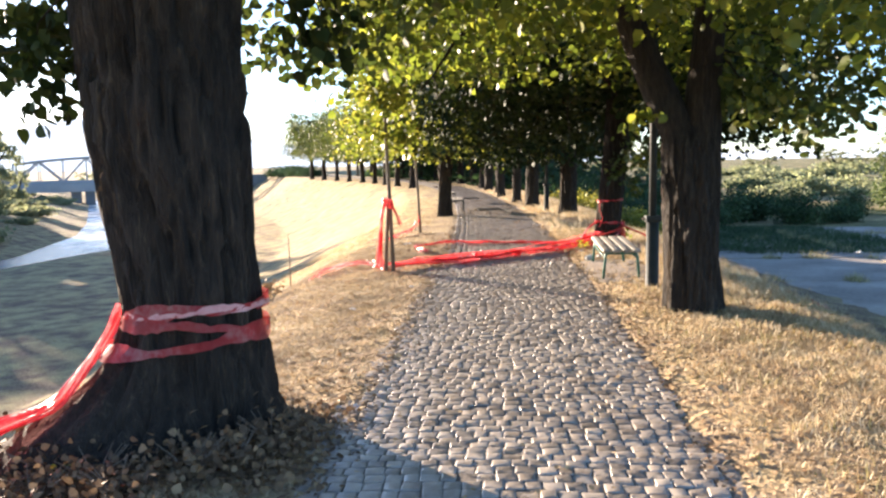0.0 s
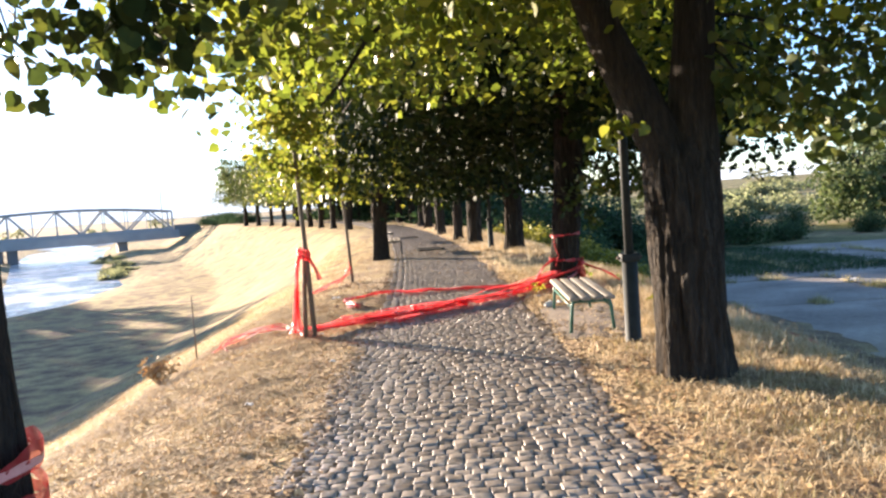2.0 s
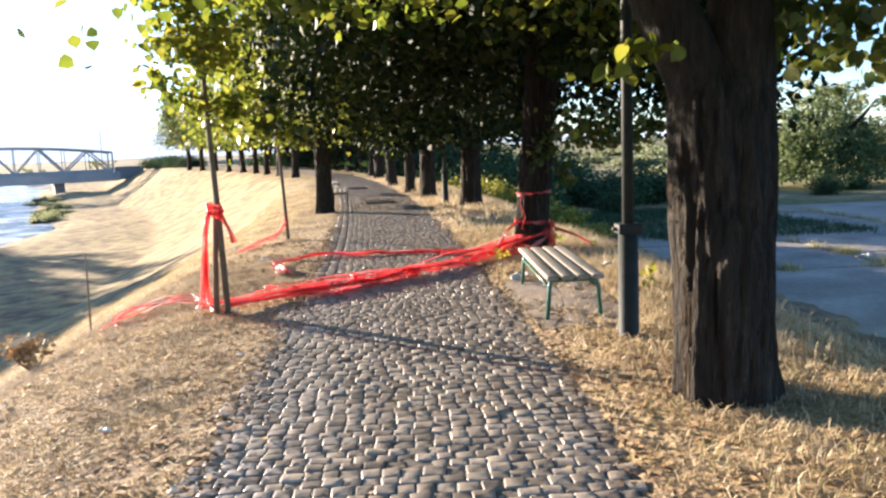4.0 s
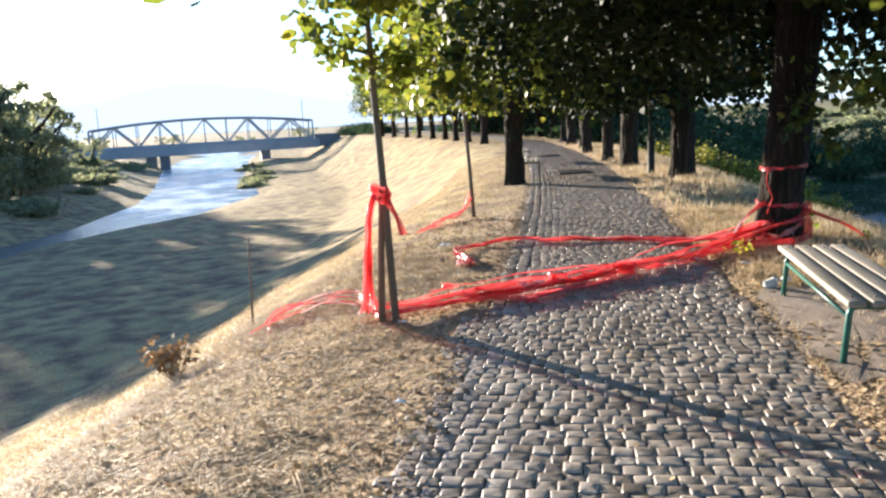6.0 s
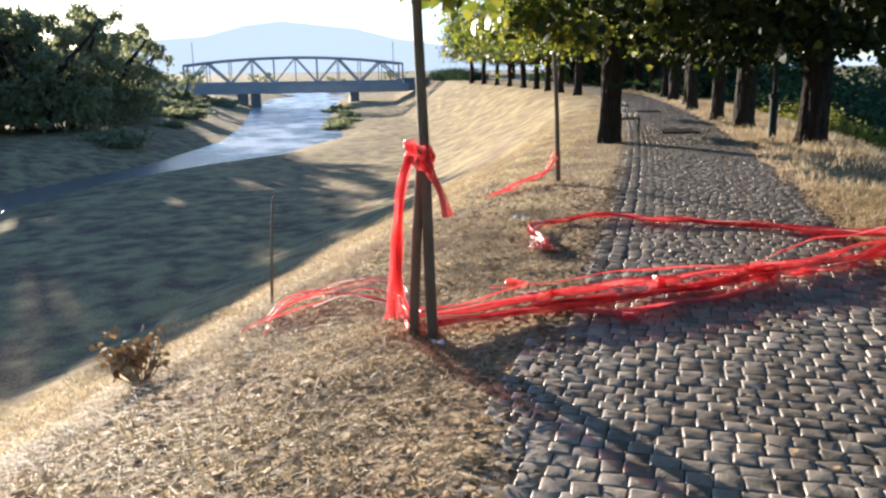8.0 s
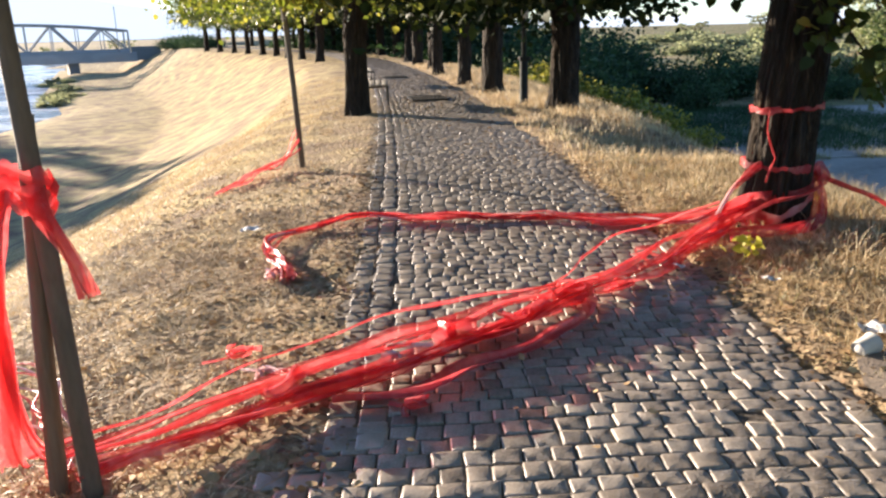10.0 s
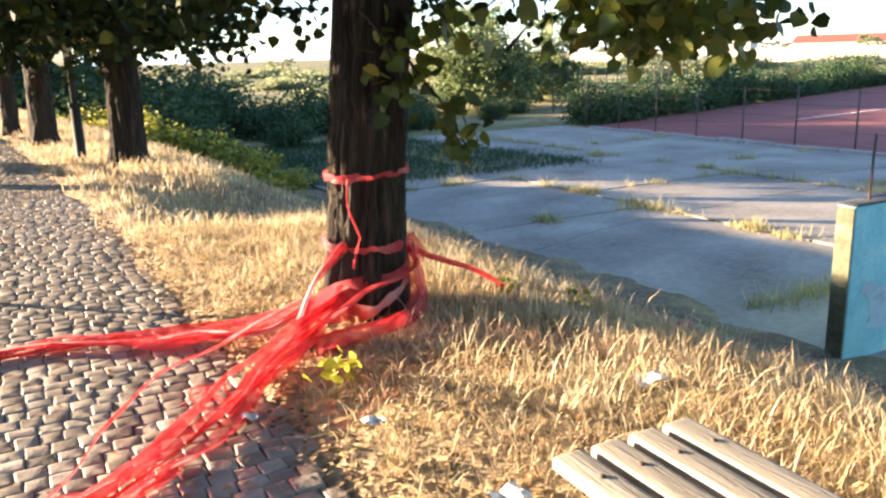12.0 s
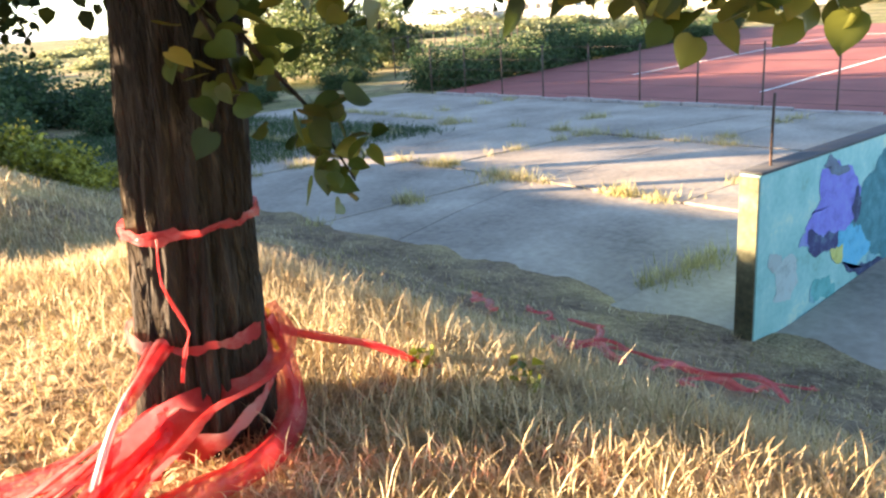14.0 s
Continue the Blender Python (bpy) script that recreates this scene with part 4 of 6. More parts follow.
def tapes():
    r = np.random.default_rng(77)
    # the bundle that lies across the path from the staked tree to the bound tree
    line = np.array([(-1.82, 13.22, .07), (-1.4, 13.62, .06), (-1.04, 13.9, .08), (-.69, 14.16, .08), (-.22, 14.58, .07), (.31, 15.02, .09), (.75, 15.5, .07), (1.12, 15.9, .1), (1.48, 16.24, .13), (1.9, 16.52, .22)])
    t = thing("tape_bundle", "bundle of crumpled red warning tape across the cobbles", "warning tape", "red tape")
    for i in range(6):
        wide = i < 4
        off = np.array([r.normal() * .055, -r.normal() * .055, abs(r.normal()) * .016])
        sp = line + off + r.normal(scale=(.02, .02, .006), size=line.shape)
        spread = np.interp(np.arange(10), [0, 2, 4, 5, 7, 9], [.6, 1.4, 2.4, .4, 1.9, .3])[:, None] * np.array([off[0], off[1], 0])
        sp = (sp + spread)[:6 if i in (2, 3) else 10]
        part("strand", ribbon(Geo(), sp, r.uniform(.085, .125) if wide else r.uniform(.03, .05), i, .012, .25 if wide else .55, 22, True), M_FILM if i % 3 == 1 else M_TAPE, t)
    # loose lower strands on the near side of the bundle
    low = [[(-.95, 13.78, .05), (-.6, 13.86, .05), (-.2, 14.2, .06), (.1, 14.4, .05), (.36, 14.8, .06), (.36, 15.02, .1)],
           [(.36, 15.0, .09), (.75, 15.3, .06), (1.05, 15.62, .05), (1.25, 15.95, .07), (1.75, 16.35, .15)],
           [(-1.1, 13.75, .06), (-.75, 13.98, .08), (-.35, 14.34, .08), (.2, 14.88, .06)]]
    for i, p in enumerate(low):
        part("strand", ribbon(Geo(), p, .13, 30 + i, .02, .5, 18, True), M_TAPE, t)
    for i in range(5):
        k = r.uniform(.5, 8.4)
        q = np.array([np.interp(k + s, np.arange(10), line[:, c]) for s in (-.28, -.1, .1, .28) for c in range(3)]).reshape(4, 3) + r.normal(scale=(.07, .07, .01), size=(4, 3)) + (0, 0, .03)
        part("fold", ribbon(Geo(), q, r.uniform(.07, .13), 330 + i, .03, .5, 34, True), (M_FILM, M_TAPE, M_TAPEW)[i % 3], t, "pale crumpled fold of film")
    g = Geo()
    for i in range(5):
        a = np.linspace(0, 5.5, 7)
        ribbon(g, [(.3 + .09 * math.cos(q + i), 15.02 + .09 * math.sin(q + i), .05 + .02 * i) for q in a], .05, 50 + i, .01, 1.0, 30)
    part("knot", g, M_TAPE, t)
    # the single strand farther on
    t = thing("tape_strand", "thin strand of red warning tape lying across the path", "warning tape", "red tape")
    line2 = np.array([(-1.45, 15.6, .05), (-1.6, 16.1, .05), (-1.74, 16.62, .05), (-1.45, 17.05, .05), (-1.04, 17.27, .06), (-.56, 17.2, .06), (.16, 17.16, .06), (.7, 17.0, .06), (1.1, 16.75, .08), (1.5, 16.55, .14), (1.95, 16.6, .25)])
    for i in range(6):
        part("strand", ribbon(Geo(), line2 + r.normal(scale=(.03, .03, .006), size=line2.shape), r.uniform(.035, .07), 60 + i, .03, .6, 18, True), M_TAPEW if i == 0 else (M_TAPE, M_FILM)[i % 2], t)
    # scraps on the verge
    for i, (x, y) in enumerate(((-1.46, 14.3), (-1.25, 14.1), (-.6, 13.72), (-1.55, 15.75), (1.0, 15.9), (-.25, 14.55), (.62, 15.3), (1.5, 16.5))):
        g = Geo()
        for k in range(3):
            ribbon(g, [(x + r.normal() * .065, y + r.normal() * .065, .03 + .012 * q) for q in range(4)], .045, 70 + i * 5 + k, .02, 1.0, 20, True)
        solo("tape_scrap", g, M_TAPEW if i % 2 else M_TAPE, "torn scrap of red and white tape on grass", "warning tape", "tape scraps")
    # hung on the staked tree
    t = thing("tape_hank", "red warning tape knotted to the stake, hanging down", "warning tape", "red tape")
    g = Geo()
    for i in range(4):
        wrap(g, (-1.815, 13.21), .068, 1.08 + .03 * i, .06, i, .03, 1.1)
    part("knot", g, M_TAPE, t)
    for i in range(4):
        x = -1.95 + .012 * i
        part("strand", ribbon(Geo(), [(-1.87 + .01 * i, 13.15, 1.13), (x + .03, 13.13, .95), (x + .012 * math.sin(i * 2), 13.12, .6), (x - .03, 13.14 + .02 * i, .3), (x - .09 + .02 * i, 13.2 + .03 * i, .12), (-2.12 + .05 * i, 13.3 + .06 * i, .04)], .075, 80 + i, .01, .5, 16, True), M_TAPE, t)
    for i in range(2):
        part("strand", ribbon(Geo(), [(-1.77, 13.15, 1.12), (-1.72, 13.1, 1.04), (-1.67 + .02 * i, 13.1, .9), (-1.64 + .03 * i, 13.1, .78)], .1, 90 + i, .012, .5, 18), M_TAPE, t)
    t = thing("tape_tail", "loose tail of red and white tape curling onto the slope", "warning tape", "red tape")
    for i in range(7):
        b = .09 * i
        run = [(-1.9, 13.3), (-2.15 - .05 * (i % 3), 13.62 + b * .6), (-2.55, 13.85 + b + .12 * math.sin(i * 2)), (-2.85 - .06 * i, 13.8 + b), (-3.05 - .04 * i, 13.5 + .6 * b), (-2.95 - .05 * i, 13.25 + .4 * b)]
        part("strand", ribbon(Geo(), [(x, y, float(height(x, y)) + (.02, .07, .1, .08, .04, .02)[k]) for k, (x, y) in enumerate(run[:4 + i % 3])], .032, 100 + i, .035, .8, 14, True), M_TAPE if i % 3 else M_TAPEW, t)
    # at the second young tree
    t = thing("tape_tail", "red tape lying from the slender tree down the slope", "warning tape", "red tape")
    for i in range(5):
        part("strand", ribbon(Geo(), [(-2.05, 20.35, .25 + .05 * i), (-2.3, 20.3, .05), (-2.5, 20.15 - .08 * i, .0), (-2.7, 19.95 - .12 * i, -.05), (-2.95, 19.7 - .12 * i, -.25)], .04, 110 + i, .05, .9, 18, True), M_TAPE, t)
    # on the bound tree
    t = thing("tape_wrap", "red warning tape wound round the old trunk", "warning tape", "red tape")

    def near(p):
        """Moves a point laid out round the trunk to where the trunk stands."""
        k = min(1, max(0, (p[0] - 1.2) / .8))
        return (p[0] + (BOUND_AT[0] - 2.39) * k - .3 * min(.28, max(0, p[0] - 2.5)), p[1] + (BOUND_AT[1] - 17.28) * k, p[2])

    part("band", girdle(Geo(), (2.26, 16.775), .262, [(0, .965), (180, .93), (270, .955), (330, .97)], .045, 3), M_TAPE, t)
    part("band", girdle(Geo(), (2.26, 16.775), .265, [(0, .95), (190, .95), (250, .94), (300, .965)], .022, 4), M_FILM, t)
    part("band", girdle(Geo(), (2.22, 16.77), .268, [(0, .5), (180, .53), (250, .51), (320, .5)], .06, 5), M_FILM, t, "band of paler red tape")
    for i, (z, w, m) in enumerate(((.16, .12, M_FILM),)):
        part("band", girdle(Geo(), (2.21, 16.77), .288 + .03 * i, [(0, z + .2), (60, z + .1), (140, z - .02), (200, z - .08), (260, z - .02), (310, z + .12)], w, 15 + i), m, t, "loose film low round the trunk")
    part("loose_end", ribbon(Geo(), [near(q) for q in [(2.22, 17.06, .95), (2.2, 17.02, .8), (2.25, 17.0, .6), (2.22, 17.0, .42)]], .022, 130, .012, .8, 20), M_TAPE, t)
    films = [(.24, [(2.75, 17.25, .5), (2.72, 17.06, .4), (2.5, 16.97, .32), (2.25, 17.0, .27), (2.02, 16.9, .22), (1.8, 16.7, .12)]),
             (.19, [(2.77, 17.22, .3), (2.7, 17.02, .16), (2.45, 16.88, .1), (2.1, 16.75, .12), (1.8, 16.6, .1)]),
             (.13, [(2.2, 17.12, .55), (2.02, 17.0, .45), (1.88, 16.92, .27), (1.74, 16.6, .12), (1.48, 16.25, .06), (1.2, 15.9, .06)]),
             (.12, [(2.73, 17.18, .5), (2.79, 17.14, .33), (2.77, 17.05, .12), (2.6, 16.9, .06)]),
             (.09, [(2.05, 16.9, .15), (1.75, 16.88, .17), (1.45, 16.9, .1), (1.15, 16.82, .06), (.8, 16.9, .05)])]
    films += [(.08, [(2.2, 17.0, .2), (1.7, 16.95, .13), (1.2, 16.95, .08), (.6, 17.05, .06), (-.1, 17.15, .05)]),
              (.07, [(2.15, 17.05, .3), (1.6, 17.05, .12), (1.0, 16.9, .07), (.3, 17.1, .06), (-.5, 17.2, .05)])]
    for i, (w, p) in enumerate(films):
        p = [near(q) for q in p]
        part("film", ribbon(Geo(), p, w, 140 + i, .012, .22, 24, True), M_FILM if i % 3 == 2 else M_TAPE, t, "broad crumpled band of thin red film")
    part("strand", ribbon(Geo(), [near(q) for q in [(2.18, 17.08, .52), (1.95, 16.95, .4), (1.75, 16.72, .2), (1.7, 16.6, .1)]], .04, 160, .01, .5, 16, True), M_TAPEW, t, "pale pink strand of tape")
    t = thing("tape_tail", "red tape stretched from the trunk over the dry grass", "warning tape", "red tape")
    for i in range(2):
        part("strand", ribbon(Geo(), [near(q) for q in [(2.68, 17.2, .46), (2.95, 17.12, .36 - .02 * i), (3.2, 17.05, .24), (3.45, 17.05, .06), (3.6, 17.1, -.14)]], .06, 170 + i, .012, .5, 14, True), M_TAPE, t)
    t = thing("tape_tangle", "tangle of red tape strewn down the shaded slope", "warning tape", "red tape")
    runs = [[(7.1, 20.6), (6.5, 19.9), (5.7, 18.7)], [(7.8, 20.3), (7.4, 19.7), (6.85, 19.0)], [(5.5, 17.75), (5.9, 17.9), (6.15, 17.7), (6.25, 17.15)], [(5.5, 17.7), (5.2, 17.3), (4.9, 16.8)],
            [(5.2, 16.65), (5.6, 16.9), (6.2, 17.0), (6.45, 16.95)], [(5.0, 16.2), (5.4, 16.5), (5.9, 16.6), (6.55, 16.5)], [(5.9, 17.6), (6.2, 17.3), (6.5, 16.8), (6.6, 16.4)], [(7.9, 17.2), (8.2, 17.0), (8.5, 17.0)], [(7.4, 19.3), (7.2, 18.9), (6.6, 18.2), (6.4, 17.8)]]
    for i, run in enumerate(runs):
        q = [(x + r.normal() * .03, y + r.normal() * .03, float(height(x, y)) + .03) for x, y in run]
        part("strand", ribbon(Geo(), q, .09, 180 + i, .05, .6, 12, True), M_TAPE, t)
    # on the huge trunk
    t = thing("tape_wrap", "torn red and white tape wound round the huge trunk", "warning tape", "red tape")
    C, W = (-2.01, 5.4), math.radians(200)
    part("band", girdle(Geo(), C, .474, [(0, .87), (90, .86), (180, .81), (230, .83), (275, .87), (310, .86), (335, .86)], .1, 7, W), M_FILM, t, "pinkish film band")
    part("band", girdle(Geo(), C, .477, [(0, .64), (90, .76), (180, .8), (230, .77), (270, .78), (310, .74), (335, .68)], .1, 8, W), M_TAPE, t)
    part("band", girdle(Geo(), C, .48, [(0, .7), (90, .62), (180, .57), (230, .585), (270, .61), (310, .66), (335, .7)], .1, 9, W), M_FILM, t, "pinkish film band")
    part("band", girdle(Geo(), C, .476, [(0, .86), (90, .8), (180, .79), (240, .82), (275, .84), (300, .87), (335, .85)], .05, 10, W), M_TAPEW, t, "white film band")
    for i in range(7):
        way = W + math.radians(-14 + 5 * i)
        pts = [(z, .5 + big_root(way, z, W)) for z in (.83 - .02 * (i % 3), .66, .5, .34, .18)] + [(.06, 1.35), (-.02, 1.75), (-.1, 2.3)]
        pts = [(C[0] + q * math.cos(way), C[1] + q * math.sin(way) - .12 * max(0, q - 1.2), z + .01 * i) for z, q in pts]
        part("strand", ribbon(Geo(), pts, .08 + .02 * (i % 3), 200 + i, .012, .35, 20, True), (M_FILM, M_TAPE, M_FILM, M_TAPEW)[i % 4], t)


tapes()


# ---- the yard below the levee ----
def yard():
    xs, ys = [9.2, 15.3, 21.8, 28.7], [2, 11, 20.5, 28.2, 34.6, 42.5, 49.4]
    base = Geo().box(8.6, 1.5, -2.75, 28.8, 49.5, -2.53)
    y = solo("yard", base, M_BED, "abandoned concrete yard of cracked slabs", "yard", kind="structure")
    r = np.random.default_rng(5)
    for i in range(3):
        shift = (0, 2.6, -1.7)[i]
        for j in range(6):
            x0, x1 = xs[i] + .04, xs[i + 1] - .04
            y0, y1 = ys[j] + .04 + (shift if j else 0), ys[j + 1] - .04 + (shift if j < 5 else 0)
            z = -2.46 + r.normal() * .012
            # each slab is broken once, along a slanting crack
            k = r.uniform(.3, .7)
            a, b = y0 + (y1 - y0) * k, y0 + (y1 - y0) * (k + r.uniform(-.3, .3))
            for q, poly in enumerate((((x0, y0), (x1, y0), (x1, b - .02), ((x0 + x1) / 2, (a + b) / 2 + .15), (x0, a - .02)), ((x0, a + .02), ((x0 + x1) / 2, (a + b) / 2 + .19), (x1, b + .02), (x1, y1), (x0, y1)))):
                n = len(poly)
                g = Geo().add([(px, py, -2.6) for px, py in poly] + [(px, py, z + r.normal() * .006) for px, py in poly], [tuple(range(n, 2 * n))] + [(s, (s + 1) % n, n + (s + 1) % n, n + s) for s in range(n)])
                part("slab", g, M_SLAB, y, smooth=False)
    return xs, ys


YX, YY = yard()


def graffiti_wall():
    t = thing("graffiti_wall", "turquoise painted concrete wall end with purple graffiti", "wall", "", pose(9.55, 18.3, -2.55))
    part("body", Geo().box(0, 0, -.2, 7.5, .26, 2.2, .02), mat("turquoise_wall_paint", [(.14, .28, .19), (.17, .44, .41), (.24, .51, .47), (.48, .6, .45)], 1.7, .8, .3, 12, spread=.45), t)
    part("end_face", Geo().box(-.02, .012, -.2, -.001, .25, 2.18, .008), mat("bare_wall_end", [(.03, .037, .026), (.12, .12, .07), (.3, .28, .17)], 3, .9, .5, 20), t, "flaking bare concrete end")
    part("coping", Geo().box(0, -.012, 2.2, 7.5, .275, 2.235, .008), M_ASPH, t)

    def patch(pts, colour, lift, name="graffiti"):
        m = mat("paint_" + name, [tuple(c * .6 for c in colour), colour, tuple(.75 * c + .25 * w for c, w in zip(colour, (.22, .48, .52)))], 5, .8, .2, 30, spread=.4)
        n = len(pts)
        c = spline([(a + .15, 0, b) for a, b in pts] + [(pts[0][0] + .15, 0, pts[0][1])], 24)[:-1]
        c = c + np.array([(.09 * noise.noise((p[0] * 5, p[2] * 5, lift * 900)) + .04 * noise.noise((p[0] * 17, p[2] * 17, 2)), 0, .09 * noise.noise((p[2] * 5, p[0] * 5, 5)) + .04 * noise.noise((p[2] * 17, p[0] * 17, 3))) for p in c])
        k = len(c)
        ctr = c.mean(0)
        v = [(p[0], -.003 - lift, p[2]) for p in c] + [(ctr[0], -.003 - lift, ctr[2])]
        part("graffiti_patch", Geo().add(v, [(i, (i + 1) % k, k) for i in range(k)]), m, t, name + " graffiti paint", False)

    patch([(3.3, 2.05), (2.72, 1.66), (2.02, 1.25), (2.23, 1.0), (3.05, .5), (3.9, .4), (4.1, 1.9)], (.004, .17, .2), .002, "teal")
    patch([(1.33, 2.06), (2.0, 1.98), (2.45, 1.71), (2.45, 1.24), (2.06, 1.01), (1.25, 1.04), (1.04, 1.28), (1.36, 1.65)], (.16, .17, .55), .003, "purple")
    patch([(1.4, 2.1), (1.6, 2.14), (2.1, 1.9), (1.75, 1.85)], (.1, .14, .2), .004, "slate")
    patch([(1.05, 1.26), (1.2, .95), (1.88, .86), (1.98, 1.02), (1.5, 1.14)], (.02, .03, .12), .004, "navy")
    patch([(1.89, 1.05), (2.4, 1.05), (3.02, .62), (2.68, .45), (2.04, .65)], (.02, .38, .55), .005, "cyan")
    patch([(1.75, .88), (2.09, .84), (2.09, .62), (1.81, .71)], (.5, .5, .14), .006, "yellow")
    patch([(2.1, .56), (2.92, .16), (3.66, .16), (3.63, .33), (2.69, .42)], (.015, .03, .1), .006, "navy")
    patch([(2.3, 1.35), (2.45, 1.6), (2.6, 1.3), (2.45, 1.1)], (.015, .03, .1), .007, "navy")
    patch([(2.5, .12), (2.8, .16), (2.7, .0)], (.015, .03, .1), .006, "navy")
    patch([(1.33, .52), (1.82, .47), (1.95, .17), (1.36, .31)], (.04, .33, .31), .003, "green")
    patch([(1.54, .13), (2.4, .05), (2.3, -.18)], (.04, .33, .31), .003, "green")
    patch([(.3, .5), (.35, .95), (.75, 1.05), (.85, .6), (.6, .45)], (.33, .42, .4), .002, "faded")
    r = np.random.default_rng(64)
    for i in range(9):
        x, z, s = r.uniform(.2, 3.6), r.uniform(-.1, 1.9), r.uniform(.08, .22)
        patch([(x + s * r.uniform(.6, 1.3) * math.cos(q), z + s * r.uniform(.4, 1.0) * math.sin(q)) for q in np.arange(7) * .9], ((.12, .36, .4), (.3, .5, .5), (.16, .2, .45), (.3, .36, .34))[i % 4], .0015 + .0001 * i, "faded")
    post = thing("iron_post", "thin rusty iron post standing on the wall", "post", "", pose(9.98, 18.42, -.33))
    part("pole", Geo().tube([(0, 0, -.05), (0, 0, .5), (.015, 0, .86)], .017, 8), M_RUST, post)


graffiti_wall()
solo("apron", Geo().add([(8.6, 6, -2.52), (22, 6, -2.3), (22, 18.29, -2.2), (13, 18.29, -2.25), (9.6, 18.29, -2.5), (8.4, 17, -2.5)], [(0, 1, 2, 3, 4, 5)]), M_SLAB, "patched old concrete apron before the wall", "concrete", kind="structure")


def court():
    rim = [(29.4, 14), (96, 14), (96, 67), (29.4, 47.5)]
    c = solo("court", Geo().add([(x, y, z) for z in (-2.7, -2.47) for x, y in rim], [(4, 5, 6, 7)] + [(i, (i + 1) % 4, 4 + (i + 1) % 4, 4 + i) for i in range(4)]), M_CLAY, "red clay sports court with white lines", "court", kind="structure", smooth=False)
    for x0, y0, x1, y1 in ((40, 42.6, 75, 46.6), (34, 31.5, 78, 36.5), (75, 46.6, 78, 36.5)):
        run, way = math.hypot(x1 - x0, y1 - y0), math.degrees(math.atan2(y1 - y0, x1 - x0))
        part("court_line", Geo().box(0, -.07, 0, run, .07, .008, 0, pose(x0, y0, -2.469, 0, 0, way)), M_WHITE, c)
    f = thing("fence", "rusty wire fence with slim iron posts along the court", "fence")
    for i in range(12):
        y = 18 + i * 2.7
        part("post", Geo().tube([(29.1, y, -2.6), (29.1, y, -.05)], .035, 6), M_RUST, f)
    for z in (-2.2, -1.7, -1.2, -.7, -.15):
        part("wire", Geo().tube([(29.1, 18, z), (29.1, 33, z - .02), (29.1, 47.7, z)], .008, 4), M_RUST, f)
    k = thing("kerb", "broken pale concrete kerb under the fence", "kerb")
    r = np.random.default_rng(8)
    for i in range(20):
        y = 17 + i * 1.5
        part("kerb_stone", Geo().box(28.75, y + .03, -2.6, 28.98, y + 1.45, -2.36 + r.normal() * .03, .02), M_CONC, k)
    f2 = thing("fence", "far wire fence with square iron posts in grass", "fence")
    for i in range(14):
        part("post", Geo().tube([(36 + i * 2.6, 60 + i * 1.6, -2.6), (36 + i * 2.6, 60 + i * 1.6, .2)], .05, 5), M_RUST, f2)
    part("rail", Geo().tube([(36, 60, .15), (36 + 13 * 2.6, 60 + 13 * 1.6, .15)], .03, 5), M_RUST, f2)


court()


# ---- shrubs and far trees ----
def shrub(name, label, at, w, d, h, leaves, size, material, seed, category="bush", group="", lumps=26):
    r = np.random.default_rng(seed + 300)
    t = thing(name, label, category, group, pose(*at))
    g = Geo()
    cs = []
    for i in range(lumps):
        a, q = r.uniform(0, 6.28), math.sqrt(r.uniform(0, 1))
        top = h * (1 - .55 * q * q) * r.uniform(.55, 1.0)
        p = (math.cos(a) * q * w, math.sin(a) * q * d, top)
        g.tube([(p[0] * .4, p[1] * .4, -.1), (p[0] * .8, p[1] * .8, top * .5), p], [.02, .014, .005], 4, cap=False)
        for k in range(4):
            cs.append((p[0] * (.7 + .1 * k), p[1] * (.7 + .1 * k), top * (.25 + .25 * k)))
    part("branching", g, M_THINBARK, t)
    c = np.array(cs)
    s = max(.12, .16 * h)
    pos = c[r.integers(0, len(c), leaves)] + r.normal(scale=(s, s, s * .7), size=(leaves, 3))
    pos[:, 2] = np.abs(pos[:, 2])
    part("foliage", scatter_leaves("foliage", pos, size, material, False, .1, r), None, t)
    return t


